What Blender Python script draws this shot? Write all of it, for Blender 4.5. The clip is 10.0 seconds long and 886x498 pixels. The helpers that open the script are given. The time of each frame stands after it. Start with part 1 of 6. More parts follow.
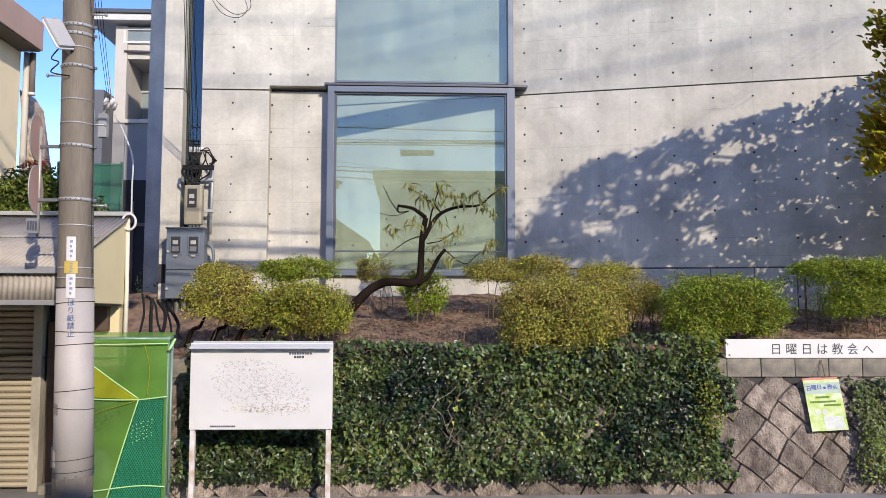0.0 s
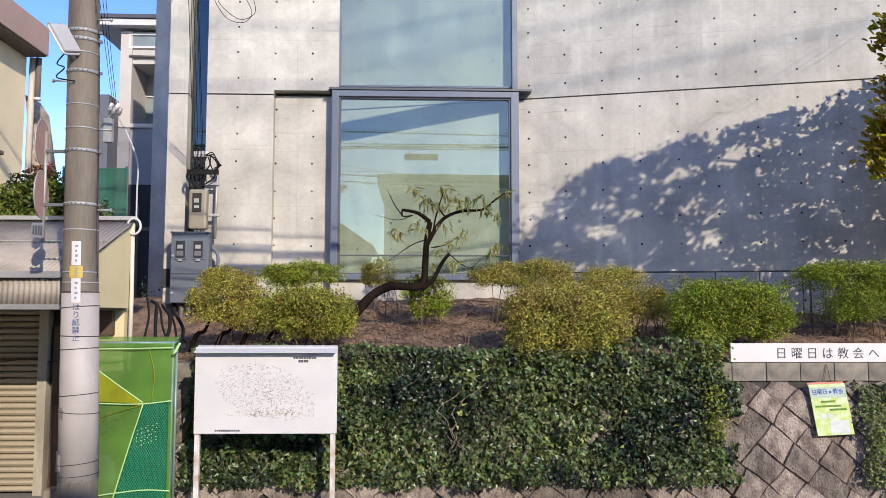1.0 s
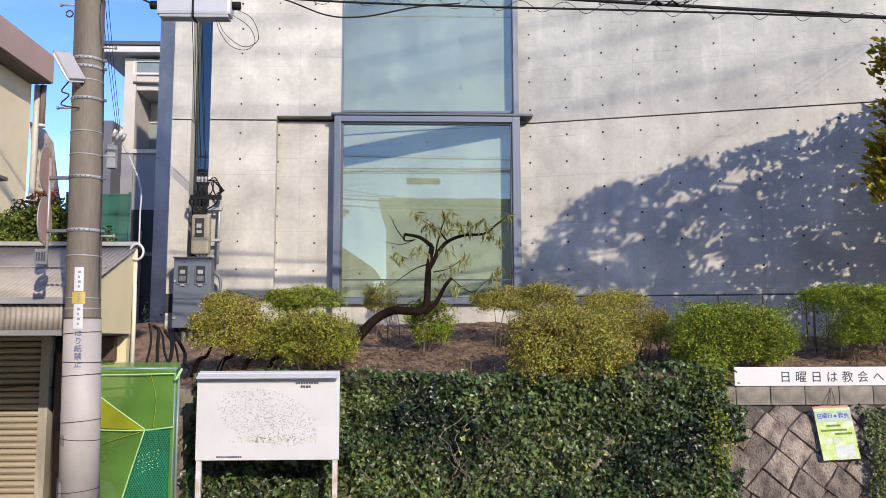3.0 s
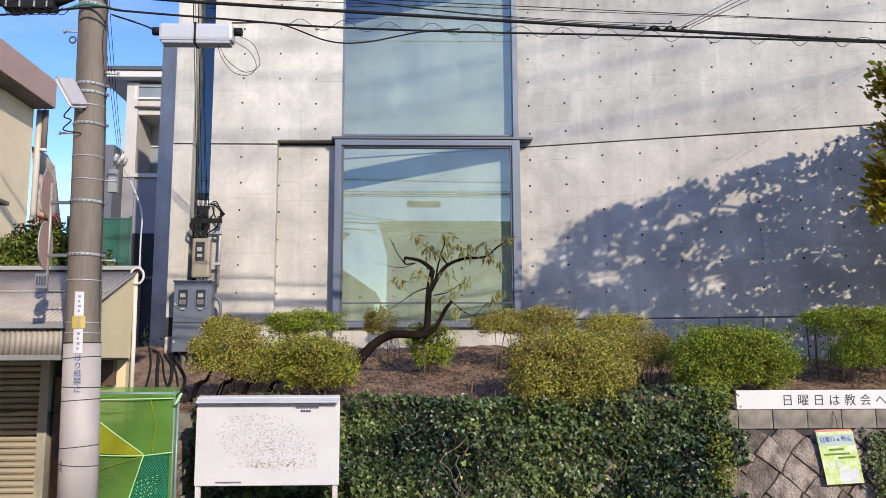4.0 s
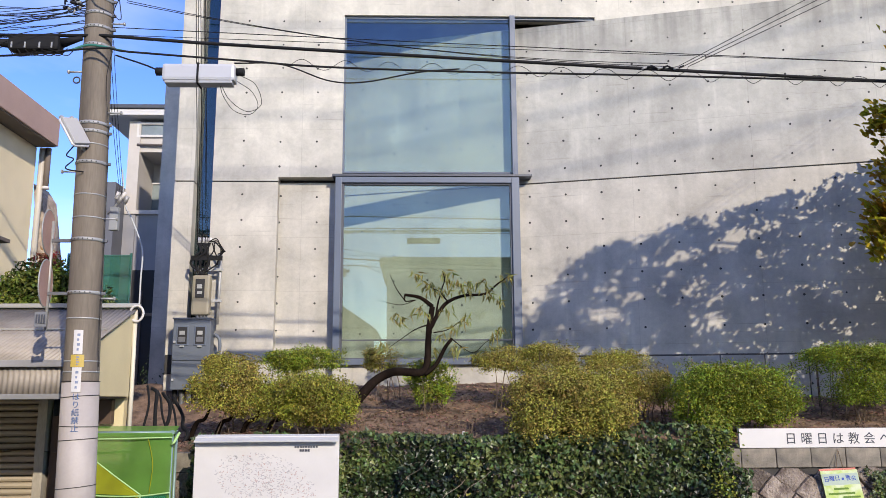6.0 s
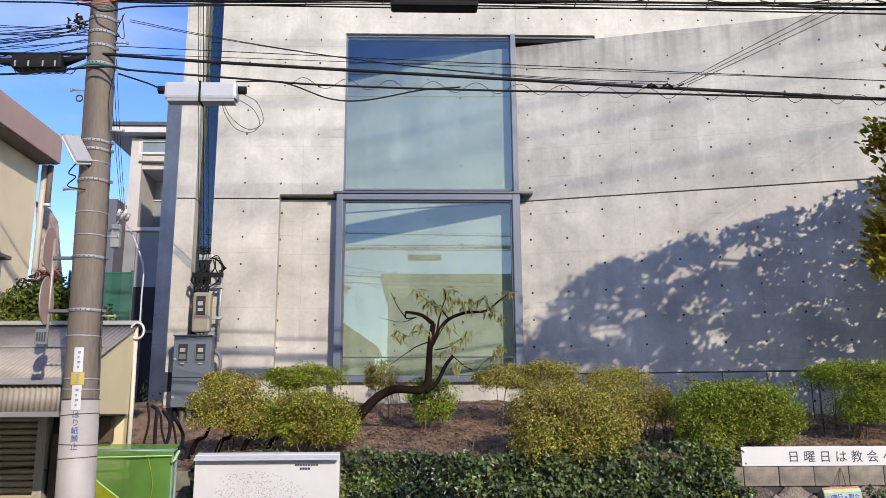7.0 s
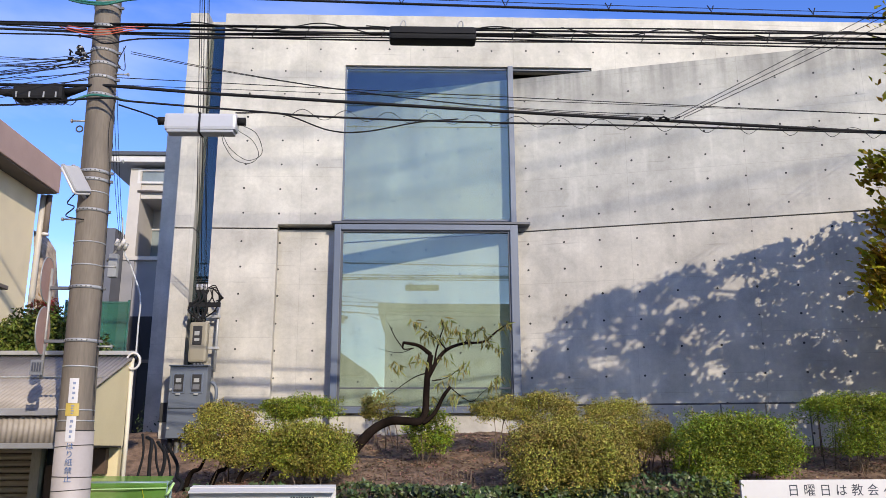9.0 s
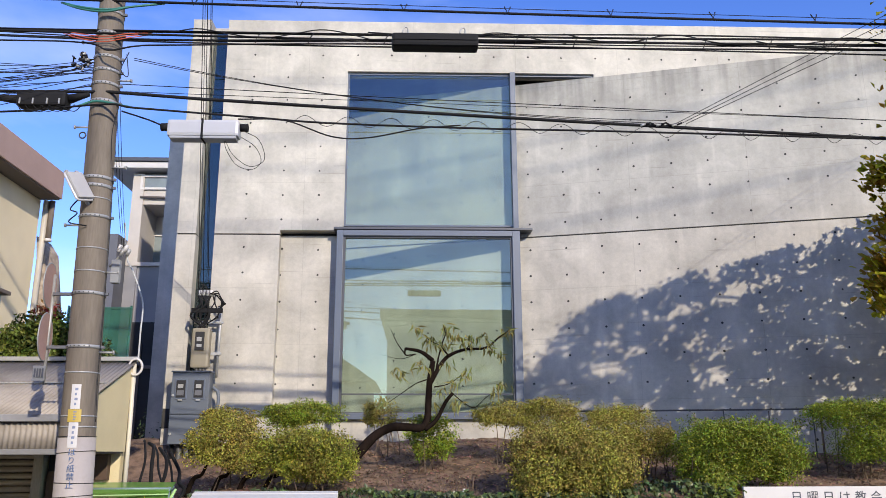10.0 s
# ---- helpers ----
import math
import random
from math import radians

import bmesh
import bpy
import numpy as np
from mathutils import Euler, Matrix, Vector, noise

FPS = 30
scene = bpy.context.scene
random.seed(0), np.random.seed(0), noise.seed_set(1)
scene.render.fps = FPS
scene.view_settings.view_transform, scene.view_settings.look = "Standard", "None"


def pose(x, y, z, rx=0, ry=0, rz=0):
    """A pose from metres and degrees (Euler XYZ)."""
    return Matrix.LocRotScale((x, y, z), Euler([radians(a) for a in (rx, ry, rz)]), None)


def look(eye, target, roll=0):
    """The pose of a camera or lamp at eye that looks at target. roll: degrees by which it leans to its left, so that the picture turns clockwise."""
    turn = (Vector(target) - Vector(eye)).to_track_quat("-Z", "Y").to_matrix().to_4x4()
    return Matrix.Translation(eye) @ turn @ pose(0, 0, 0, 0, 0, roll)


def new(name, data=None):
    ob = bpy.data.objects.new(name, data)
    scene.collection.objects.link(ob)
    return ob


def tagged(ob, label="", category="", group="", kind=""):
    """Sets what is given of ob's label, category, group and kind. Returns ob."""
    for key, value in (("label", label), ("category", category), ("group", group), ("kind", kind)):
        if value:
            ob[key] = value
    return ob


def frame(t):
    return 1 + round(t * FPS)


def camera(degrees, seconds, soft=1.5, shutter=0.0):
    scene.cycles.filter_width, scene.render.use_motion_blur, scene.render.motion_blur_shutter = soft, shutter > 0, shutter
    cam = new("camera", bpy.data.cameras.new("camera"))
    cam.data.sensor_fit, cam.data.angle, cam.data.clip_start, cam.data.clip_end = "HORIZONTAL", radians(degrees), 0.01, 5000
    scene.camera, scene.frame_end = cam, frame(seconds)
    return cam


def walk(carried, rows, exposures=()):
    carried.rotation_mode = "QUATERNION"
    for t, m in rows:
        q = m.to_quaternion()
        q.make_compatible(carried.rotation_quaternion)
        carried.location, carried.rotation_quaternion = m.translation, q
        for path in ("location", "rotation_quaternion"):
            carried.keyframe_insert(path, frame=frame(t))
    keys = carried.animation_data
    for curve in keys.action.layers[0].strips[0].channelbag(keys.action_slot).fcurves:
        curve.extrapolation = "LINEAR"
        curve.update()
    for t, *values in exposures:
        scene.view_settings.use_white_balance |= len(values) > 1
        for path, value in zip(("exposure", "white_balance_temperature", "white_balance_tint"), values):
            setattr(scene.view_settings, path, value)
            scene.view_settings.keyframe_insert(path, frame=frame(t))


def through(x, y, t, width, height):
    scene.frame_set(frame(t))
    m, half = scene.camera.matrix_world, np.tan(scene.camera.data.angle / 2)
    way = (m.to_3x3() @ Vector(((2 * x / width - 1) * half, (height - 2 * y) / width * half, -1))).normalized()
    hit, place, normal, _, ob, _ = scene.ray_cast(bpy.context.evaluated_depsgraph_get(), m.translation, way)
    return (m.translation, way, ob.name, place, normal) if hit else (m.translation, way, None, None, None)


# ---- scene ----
cam = camera(57.47, 10.0, soft=0.8)
# seconds, pitch, roll, yaw, y and height of a camera held in the hand, which tilts upwards and rises a little
ROWS = [
    (0.0, 94.495, -0.096, -2.293, 0.019, 1.969),
    (0.5, 94.611, -0.102, -2.159, 0.018, 1.970),
    (1.0, 94.776, -0.071, -1.988, 0.018, 1.971),
    (1.5, 94.997, -0.067, -1.855, 0.017, 1.972),
    (2.0, 95.296, -0.024, -1.798, 0.016, 1.974),
    (2.5, 95.758, 0.051, -1.801, 0.014, 1.977),
    (4.0, 98.031, 0.235, -1.777, 0.005, 1.991),
    (4.5, 98.720, 0.292, -1.745, 0.003, 1.996),
    (5.0, 99.374, 0.307, -1.761, -0.000, 2.000),
    (5.5, 99.981, 0.304, -1.784, -0.002, 2.004),
    (7.0, 101.728, 0.291, -1.695, -0.009, 2.015),
    (7.5, 102.339, 0.261, -1.745, -0.012, 2.019),
    (8.0, 102.889, 0.247, -1.817, -0.014, 2.022),
    (8.5, 103.413, 0.214, -1.889, -0.016, 2.026),
    (9.0, 103.810, 0.175, -1.885, -0.017, 2.028),
    (9.5, 104.079, 0.138, -1.832, -0.018, 2.030),
    (10.0, 104.214, 0.125, -1.737, -0.019, 2.031),
]
EXPOSURES = [(0.0, 0.05), (4.5, 0.0), (10.0, -0.09)]
walk(cam, [(t, pose(0, y, z, rx, ry, rz)) for t, rx, ry, rz, y, z in ROWS], EXPOSURES)

# ---- daylight: a low sun from behind the camera's right shoulder ----
SUN = Vector((0.46, -1.0, 0.50)).normalized()
world = bpy.data.worlds.new("sky")
scene.world = world
world.use_nodes = True
wn, wl = world.node_tree.nodes, world.node_tree.links
sky = wn.new("ShaderNodeTexSky")
sky.sky_type = "NISHITA"
sky.sun_disc = False
sky.sun_elevation = math.asin(SUN.z)
sky.sun_rotation = math.atan2(SUN.x, SUN.y)
sky.air_density, sky.dust_density, sky.ozone_density = 1.0, 0.1, 2.5
wn["Background"].inputs[1].default_value = 0.290
rich = wn.new("ShaderNodeHueSaturation")
rich.inputs["Saturation"].default_value, rich.inputs["Hue"].default_value = 1.27, 0.525
wl.new(sky.outputs[0], rich.inputs["Color"])
# thin high cloud
place, veil, thin, cover = wn.new("ShaderNodeTexCoord"), wn.new("ShaderNodeTexNoise"), wn.new("ShaderNodeMapRange"), wn.new("ShaderNodeMix")
stretch_sky = wn.new("ShaderNodeMapping")
stretch_sky.inputs["Scale"].default_value = (1.0, 1.0, 2.6)
veil.inputs["Scale"].default_value, veil.inputs["Detail"].default_value = 2.3, 7
for key, value in (("From Min", 0.47), ("From Max", 0.76), ("To Min", 0.0), ("To Max", 0.66)):
    thin.inputs[key].default_value = value
cover.data_type = "RGBA"
cover.inputs["B"].default_value = (3.6, 3.9, 4.6, 1)
wl.new(place.outputs["Generated"], stretch_sky.inputs[0])
wl.new(stretch_sky.outputs[0], veil.inputs["Vector"])
wl.new(veil.outputs["Fac"], thin.inputs["Value"])
wl.new(thin.outputs[0], cover.inputs["Factor"])
wl.new(rich.outputs[0], cover.inputs["A"])
wl.new(cover.outputs["Result"], wn["Background"].inputs[0])
sun = new("sun", bpy.data.lights.new("sun", "SUN"))
sun.data.energy, sun.data.angle, sun.data.color = 4.85, radians(0.53), (1.0, 0.885, 0.735)
sun.matrix_world = look(SUN * 50, (0, 0, 0))


# ---- mesh helpers ----
def bm_box(bm, x0, x1, y0, y1, z0, z1, bevel=0.0, m=None):
    r = bmesh.ops.create_cube(bm, size=1.0)
    vs = r["verts"]
    for v in vs:
        v.co = Vector(((x0 + x1) / 2 + v.co.x * (x1 - x0), (y0 + y1) / 2 + v.co.y * (y1 - y0), (z0 + z1) / 2 + v.co.z * (z1 - z0)))
    if bevel:
        es = list({e for v in vs for e in v.link_edges})
        out = bmesh.ops.bevel(bm, geom=es, offset=bevel, segments=2, affect="EDGES", profile=0.6)
        vs = list({v for f in out["faces"] for v in f.verts} | {v for v in vs if v.is_valid})
    if m:
        for v in vs:
            v.co = m @ v.co
    return bm


def bm_tube(bm, pts, r, sides=8, cap=True):
    """A round bar along pts; r is one radius or one for each point."""
    pts = [Vector(p) for p in pts]
    rs = r if isinstance(r, (list, tuple)) else [r] * len(pts)
    rings, up = [], None
    for i, p in enumerate(pts):
        d = (pts[min(i + 1, len(pts) - 1)] - pts[max(i - 1, 0)]).normalized()
        if up is None:
            up = d.orthogonal().normalized()
        a = (up - d * up.dot(d)).normalized()
        up = a
        b = d.cross(a)
        rings.append([bm.verts.new(p + rs[i] * (math.cos(k * math.tau / sides) * a + math.sin(k * math.tau / sides) * b)) for k in range(sides)])
    for A, B in zip(rings, rings[1:]):
        for k in range(sides):
            f = bm.faces.new((A[k], A[(k + 1) % sides], B[(k + 1) % sides], B[k]))
            f.smooth = True
    if cap:
        bm.faces.new(rings[0][::-1])
        bm.faces.new(rings[-1])
    return bm


def box(*a, **k):
    return bm_box(bmesh.new(), *a, **k)


def tube(*a, **k):
    return bm_tube(bmesh.new(), *a, **k)


def mesh_of(name, bm, material):
    bmesh.ops.recalc_face_normals(bm, faces=bm.faces)
    me = bpy.data.meshes.new(name)
    bm.to_mesh(me)
    bm.free()
    if material:
        me.materials.append(material)
    return me


def part(name, bm, material, parent, label=""):
    ob = new(name, mesh_of(name, bm, material) if isinstance(bm, bmesh.types.BMesh) else bm)
    ob.parent = parent
    if parent.type == "EMPTY":
        ob.matrix_parent_inverse = Matrix.Translation(-parent.location)
    return tagged(ob, label)


def thing(name, label, category, base=(0, 0, 0), group="", kind=""):
    ob = new(name)
    ob.location = base
    ob.empty_display_size = 0.1
    return tagged(ob, label, category, group, kind)


def solid(name, bm, material, label, category, group="", kind=""):
    return tagged(new(name, mesh_of(name, bm, material)), label, category, group, kind)


def raw(name, verts, faces, material, smooth=False):
    me = bpy.data.meshes.new(name)
    me.from_pydata(verts, [], faces)
    me.materials.append(material)
    if smooth:
        me.polygons.foreach_set("use_smooth", [True] * len(me.polygons))
    me.update()
    return me


def bezier(points, n=8):
    """Points along a smooth line through the given ones."""
    P = [Vector(p) for p in points]
    P = [2 * P[0] - P[1]] + P + [2 * P[-1] - P[-2]]
    out = []
    for i in range(1, len(P) - 2):
        a, b, c, d = P[i - 1:i + 3]
        for k in range(n):
            t = k / n
            out.append(0.5 * (2 * b + (c - a) * t + (2 * a - 5 * b + 4 * c - d) * t * t + (3 * b - a - 3 * c + d) * t ** 3))
    return out + [P[-2]]


def sag(a, b, drop, n=14):
    a, b = Vector(a), Vector(b)
    return [a.lerp(b, i / n) - Vector((0, 0, drop * 4 * (i / n) * (1 - i / n))) for i in range(n + 1)]


# ---- materials ----
def surf(name, base, rough=0.7, metal=0.0, grain=40.0, blotch=1.5, vary=0.18, bump=0.15, tint=None, random=0.0, island=0.0, spec=0.5, stretch=(1, 1, 1), through=0.0, fade=0.0):
    """A painted, cast, earthen or leafy surface: two scales of tone, fine relief, and a change from piece to piece."""
    m = bpy.data.materials.new(name)
    m.use_nodes = True
    n, l = m.node_tree.nodes, m.node_tree.links
    p = n["Principled BSDF"]
    co = n.new("ShaderNodeTexCoord")
    mp = n.new("ShaderNodeMapping")
    mp.inputs["Scale"].default_value = stretch
    l.new(co.outputs["Object"], mp.inputs[0])
    big, fine = n.new("ShaderNodeTexNoise"), n.new("ShaderNodeTexNoise")
    big.inputs["Scale"].default_value, big.inputs["Detail"].default_value = blotch, 6
    fine.inputs["Scale"].default_value, fine.inputs["Detail"].default_value = grain, 5
    for t in (big, fine):
        l.new(mp.outputs[0], t.inputs["Vector"])
    mix = n.new("ShaderNodeMix")
    mix.data_type = "RGBA"
    dark = tint or tuple(c * (1 - 2.2 * vary) for c in base)
    mix.inputs["A"].default_value, mix.inputs["B"].default_value = (*dark, 1), (*base, 1)
    ramp = n.new("ShaderNodeMapRange")
    ramp.inputs["From Min"].default_value, ramp.inputs["From Max"].default_value = 0.34, 0.6
    l.new(big.outputs["Fac"], ramp.inputs["Value"])
    l.new(ramp.outputs[0], mix.inputs["Factor"])
    hsv = n.new("ShaderNodeHueSaturation")
    val = n.new("ShaderNodeMath")
    val.operation = "MULTIPLY_ADD"
    val.inputs[1].default_value, val.inputs[2].default_value = 2 * vary, 1 - vary
    l.new(fine.outputs["Fac"], val.inputs[0])
    v = val.outputs[0]
    for amount, source in ((random, "ob"), (island, "is")):
        if amount:
            s = n.new("ShaderNodeObjectInfo").outputs["Random"] if source == "ob" else n.new("ShaderNodeNewGeometry").outputs["Random Per Island"]
            k = n.new("ShaderNodeMath")
            k.operation = "MULTIPLY_ADD"
            k.inputs[1].default_value, k.inputs[2].default_value = 2 * amount, 1 - amount
            l.new(s, k.inputs[0])
            mu = n.new("ShaderNodeMath")
            mu.operation = "MULTIPLY"
            l.new(v, mu.inputs[0])
            l.new(k.outputs[0], mu.inputs[1])
            v = mu.outputs[0]
            if source == "is":
                h = n.new("ShaderNodeMath")
                h.operation = "MULTIPLY_ADD"
                h.inputs[1].default_value, h.inputs[2].default_value = 0.09, 0.452
                fr = n.new("ShaderNodeMath")
                fr.operation = "FRACT"
                sc = n.new("ShaderNodeMath")
                sc.operation = "MULTIPLY"
                sc.inputs[1].default_value = 17.3
                l.new(s, sc.inputs[0])
                l.new(sc.outputs[0], fr.inputs[0])
                l.new(fr.outputs[0], h.inputs[0])
                l.new(h.outputs[0], hsv.inputs["Hue"])
    l.new(v, hsv.inputs["Value"])
    l.new(mix.outputs["Result"], hsv.inputs["Color"])
    l.new(hsv.outputs[0], p.inputs["Base Color"])
    p.inputs["Roughness"].default_value, p.inputs["Metallic"].default_value = rough, metal
    p.inputs["Specular IOR Level"].default_value = spec
    if bump:
        b = n.new("ShaderNodeBump")
        b.inputs["Strength"].default_value, b.inputs["Distance"].default_value = bump, 0.01
        l.new(fine.outputs["Fac"], b.inputs["Height"])
        l.new(b.outputs[0], p.inputs["Normal"])
    if through:
        tr = n.new("ShaderNodeBsdfTranslucent")
        l.new(hsv.outputs[0], tr.inputs["Color"])
        ms = n.new("ShaderNodeMixShader")
        ms.inputs[0].default_value = through
        l.new(p.outputs[0], ms.inputs[1])
        l.new(tr.outputs[0], ms.inputs[2])
        l.new(ms.outputs[0], n["Material Output"].inputs[0])
    if fade:
        tp = n.new("ShaderNodeBsdfTransparent")
        ms = n.new("ShaderNodeMixShader")
        ms.inputs[0].default_value = fade
        src = n["Material Output"].inputs[0].links[0].from_socket
        l.new(src, ms.inputs[1])
        l.new(tp.outputs[0], ms.inputs[2])
        l.new(ms.outputs[0], n["Material Output"].inputs[0])
    return m


def concrete_material(name, base, panels=True, crown=0.0):
    """Fair-faced concrete: cloudy tones, streaks of run-off, pinholes and faint seams of the form panels."""
    m = surf(name, base, rough=0.62, grain=55, blotch=0.9, vary=0.07, bump=0.06)
    n, l = m.node_tree.nodes, m.node_tree.links
    p = n["Principled BSDF"]
    src = p.inputs["Base Color"].links[0].from_socket
    co = [q for q in n if q.type == "TEX_COORD"][0]
    mp = n.new("ShaderNodeMapping")
    mp.inputs["Scale"].default_value = (5.0, 5.0, 0.35)
    l.new(co.outputs["Object"], mp.inputs[0])
    st = n.new("ShaderNodeTexNoise")
    st.inputs["Scale"].default_value, st.inputs["Detail"].default_value = 1.0, 7
    l.new(mp.outputs[0], st.inputs["Vector"])
    mr = n.new("ShaderNodeMapRange")
    for key, value in (("From Min", 0.35), ("From Max", 0.68), ("To Min", 0.93), ("To Max", 1.03)):
        mr.inputs[key].default_value = value
    l.new(st.outputs["Fac"], mr.inputs["Value"])
    cloud = n.new("ShaderNodeTexNoise")
    cloud.inputs["Scale"].default_value, cloud.inputs["Detail"].default_value, cloud.inputs["Distortion"].default_value = 1.5, 9, 0.7
    l.new(co.outputs["Object"], cloud.inputs["Vector"])
    mc = n.new("ShaderNodeMapRange")
    for key, value in (("From Min", 0.3), ("From Max", 0.7), ("To Min", 0.77), ("To Max", 1.12)):
        mc.inputs[key].default_value = value
    l.new(cloud.outputs["Fac"], mc.inputs["Value"])
    k = n.new("ShaderNodeMath")
    k.operation = "MULTIPLY"
    l.new(mr.outputs[0], k.inputs[0])
    l.new(mc.outputs[0], k.inputs[1])
    spots = n.new("ShaderNodeTexNoise")
    spots.inputs["Scale"].default_value, spots.inputs["Detail"].default_value, spots.inputs["Roughness"].default_value = 13, 8, 0.75
    l.new(co.outputs["Object"], spots.inputs["Vector"])
    ms = n.new("ShaderNodeMapRange")
    for key, value in (("From Min", 0.3), ("From Max", 0.62), ("To Min", 0.89), ("To Max", 1.05)):
        ms.inputs[key].default_value = value
    l.new(spots.outputs["Fac"], ms.inputs["Value"])
    k3 = n.new("ShaderNodeMath")
    k3.operation = "MULTIPLY"
    l.new(k.outputs[0], k3.inputs[0])
    l.new(ms.outputs[0], k3.inputs[1])
    # pale lime runs and a few thin brown drips
    out = k3.outputs[0]
    for scale, lo, hi, gain in (((9.0, 9.0, 0.55), 0.60, 0.74, 1.16), ((14.0, 14.0, 0.4), 0.69, 0.76, 0.86), ((1.6, 1.6, 44.0), 0.665, 0.72, 0.82), ((3.0, 3.0, 9.0), 0.62, 0.78, 1.10)):
        mq, run, band, kk = n.new("ShaderNodeMapping"), n.new("ShaderNodeTexNoise"), n.new("ShaderNodeMapRange"), n.new("ShaderNodeMath")
        mq.inputs["Scale"].default_value = scale
        mq.inputs["Location"].default_value = (3.1, 0, gain)
        run.inputs["Scale"].default_value, run.inputs["Detail"].default_value = 0.5, 6
        for key, value in (("From Min", lo), ("From Max", hi), ("To Min", 1.0), ("To Max", gain)):
            band.inputs[key].default_value = value
        kk.operation = "MULTIPLY"
        l.new(co.outputs["Object"], mq.inputs[0])
        l.new(mq.outputs[0], run.inputs["Vector"])
        l.new(run.outputs["Fac"], band.inputs["Value"])
        l.new(out, kk.inputs[0])
        l.new(band.outputs[0], kk.inputs[1])
        out = kk.outputs[0]
    if panels:
        sep, com = n.new("ShaderNodeSeparateXYZ"), n.new("ShaderNodeCombineXYZ")
        l.new(co.outputs["Object"], sep.inputs[0])
        l.new(sep.outputs["X"], com.inputs["X"])
        l.new(sep.outputs["Z"], com.inputs["Y"])
        off = n.new("ShaderNodeMapping")
        off.inputs["Location"].default_value = (0.12, -5.54, 0)
        l.new(com.outputs[0], off.inputs[0])
        br = n.new("ShaderNodeTexBrick")
        br.offset, br.squash = 0.0, 1.0
        for key, value in (("Scale", 1.0), ("Mortar Size", 0.005), ("Mortar Smooth", 0.6), ("Brick Width", 1.8), ("Row Height", 0.9), ("Bias", 0.0)):
            br.inputs[key].default_value = value
        br.inputs["Color1"].default_value = (1.0, 1.0, 1.0, 1)
        br.inputs["Color2"].default_value = (0.965, 0.965, 0.965, 1)
        br.inputs["Mortar"].default_value = (0.84, 0.82, 0.78, 1)
        l.new(off.outputs[0], br.inputs["Vector"])
        k2 = n.new("ShaderNodeMath")
        k2.operation = "MULTIPLY"
        bw = n.new("ShaderNodeRGBToBW")
        l.new(br.outputs["Color"], bw.inputs[0])
        l.new(out, k2.inputs[0])
        l.new(bw.outputs[0], k2.inputs[1])
        out = k2.outputs[0]
    if crown:
        # rain has left dirty runs below the open top of the wall
        spl, fall, dirt, soiled = n.new("ShaderNodeSeparateXYZ"), n.new("ShaderNodeMapRange"), n.new("ShaderNodeMapRange"), n.new("ShaderNodeMath")
        wet, keep, add = n.new("ShaderNodeMath"), n.new("ShaderNodeMath"), n.new("ShaderNodeMapping")
        add.inputs["Scale"].default_value = (7.0, 7.0, 0.5)
        runs = n.new("ShaderNodeTexNoise")
        runs.inputs["Scale"].default_value, runs.inputs["Detail"].default_value = 1.0, 6
        l.new(co.outputs["Object"], add.inputs[0])
        l.new(add.outputs[0], runs.inputs["Vector"])
        l.new(co.outputs["Object"], spl.inputs[0])
        for node, a, b, c, d in ((fall, crown - 0.75, crown, 0.0, 1.0), (dirt, 0.40, 0.66, 0.05, 0.42)):
            for key, value in (("From Min", a), ("From Max", b), ("To Min", c), ("To Max", d)):
                node.inputs[key].default_value = value
        l.new(spl.outputs["Z"], fall.inputs["Value"])
        l.new(runs.outputs["Fac"], dirt.inputs["Value"])
        wet.operation, keep.operation, soiled.operation = "MULTIPLY", "SUBTRACT", "MULTIPLY"
        l.new(fall.outputs[0], wet.inputs[0])
        l.new(dirt.outputs[0], wet.inputs[1])
        keep.inputs[0].default_value = 1.0
        l.new(wet.outputs[0], keep.inputs[1])
        l.new(out, soiled.inputs[0])
        l.new(keep.outputs[0], soiled.inputs[1])
        out = soiled.outputs[0]
    mul = n.new("ShaderNodeVectorMath")
    mul.operation = "SCALE"
    l.new(src, mul.inputs[0])
    l.new(out, mul.inputs["Scale"])
    l.new(mul.outputs[0], p.inputs["Base Color"])
    return m


def glass_material(name, tint, rough=0.0, gloss=0.12):
    """A thin pane: mostly clear and tinted, mirror-like on its face."""
    m = bpy.data.materials.new(name)
    m.use_nodes = True
    n, l = m.node_tree.nodes, m.node_tree.links
    n.remove(n["Principled BSDF"])
    t, g, x, f = n.new("ShaderNodeBsdfTransparent"), n.new("ShaderNodeBsdfGlossy"), n.new("ShaderNodeMixShader"), n.new("ShaderNodeFresnel")
    t.inputs[0].default_value = (*tint, 1)
    g.inputs["Roughness"].default_value = rough
    f.inputs[0].default_value = 1.5
    a = n.new("ShaderNodeMath")
    a.inputs[1].default_value = gloss
    l.new(f.outputs[0], a.inputs[0])
    l.new(a.outputs[0], x.inputs[0])
    l.new(t.outputs[0], x.inputs[1])
    l.new(g.outputs[0], x.inputs[2])
    l.new(x.outputs[0], n["Material Output"].inputs[0])
    return m


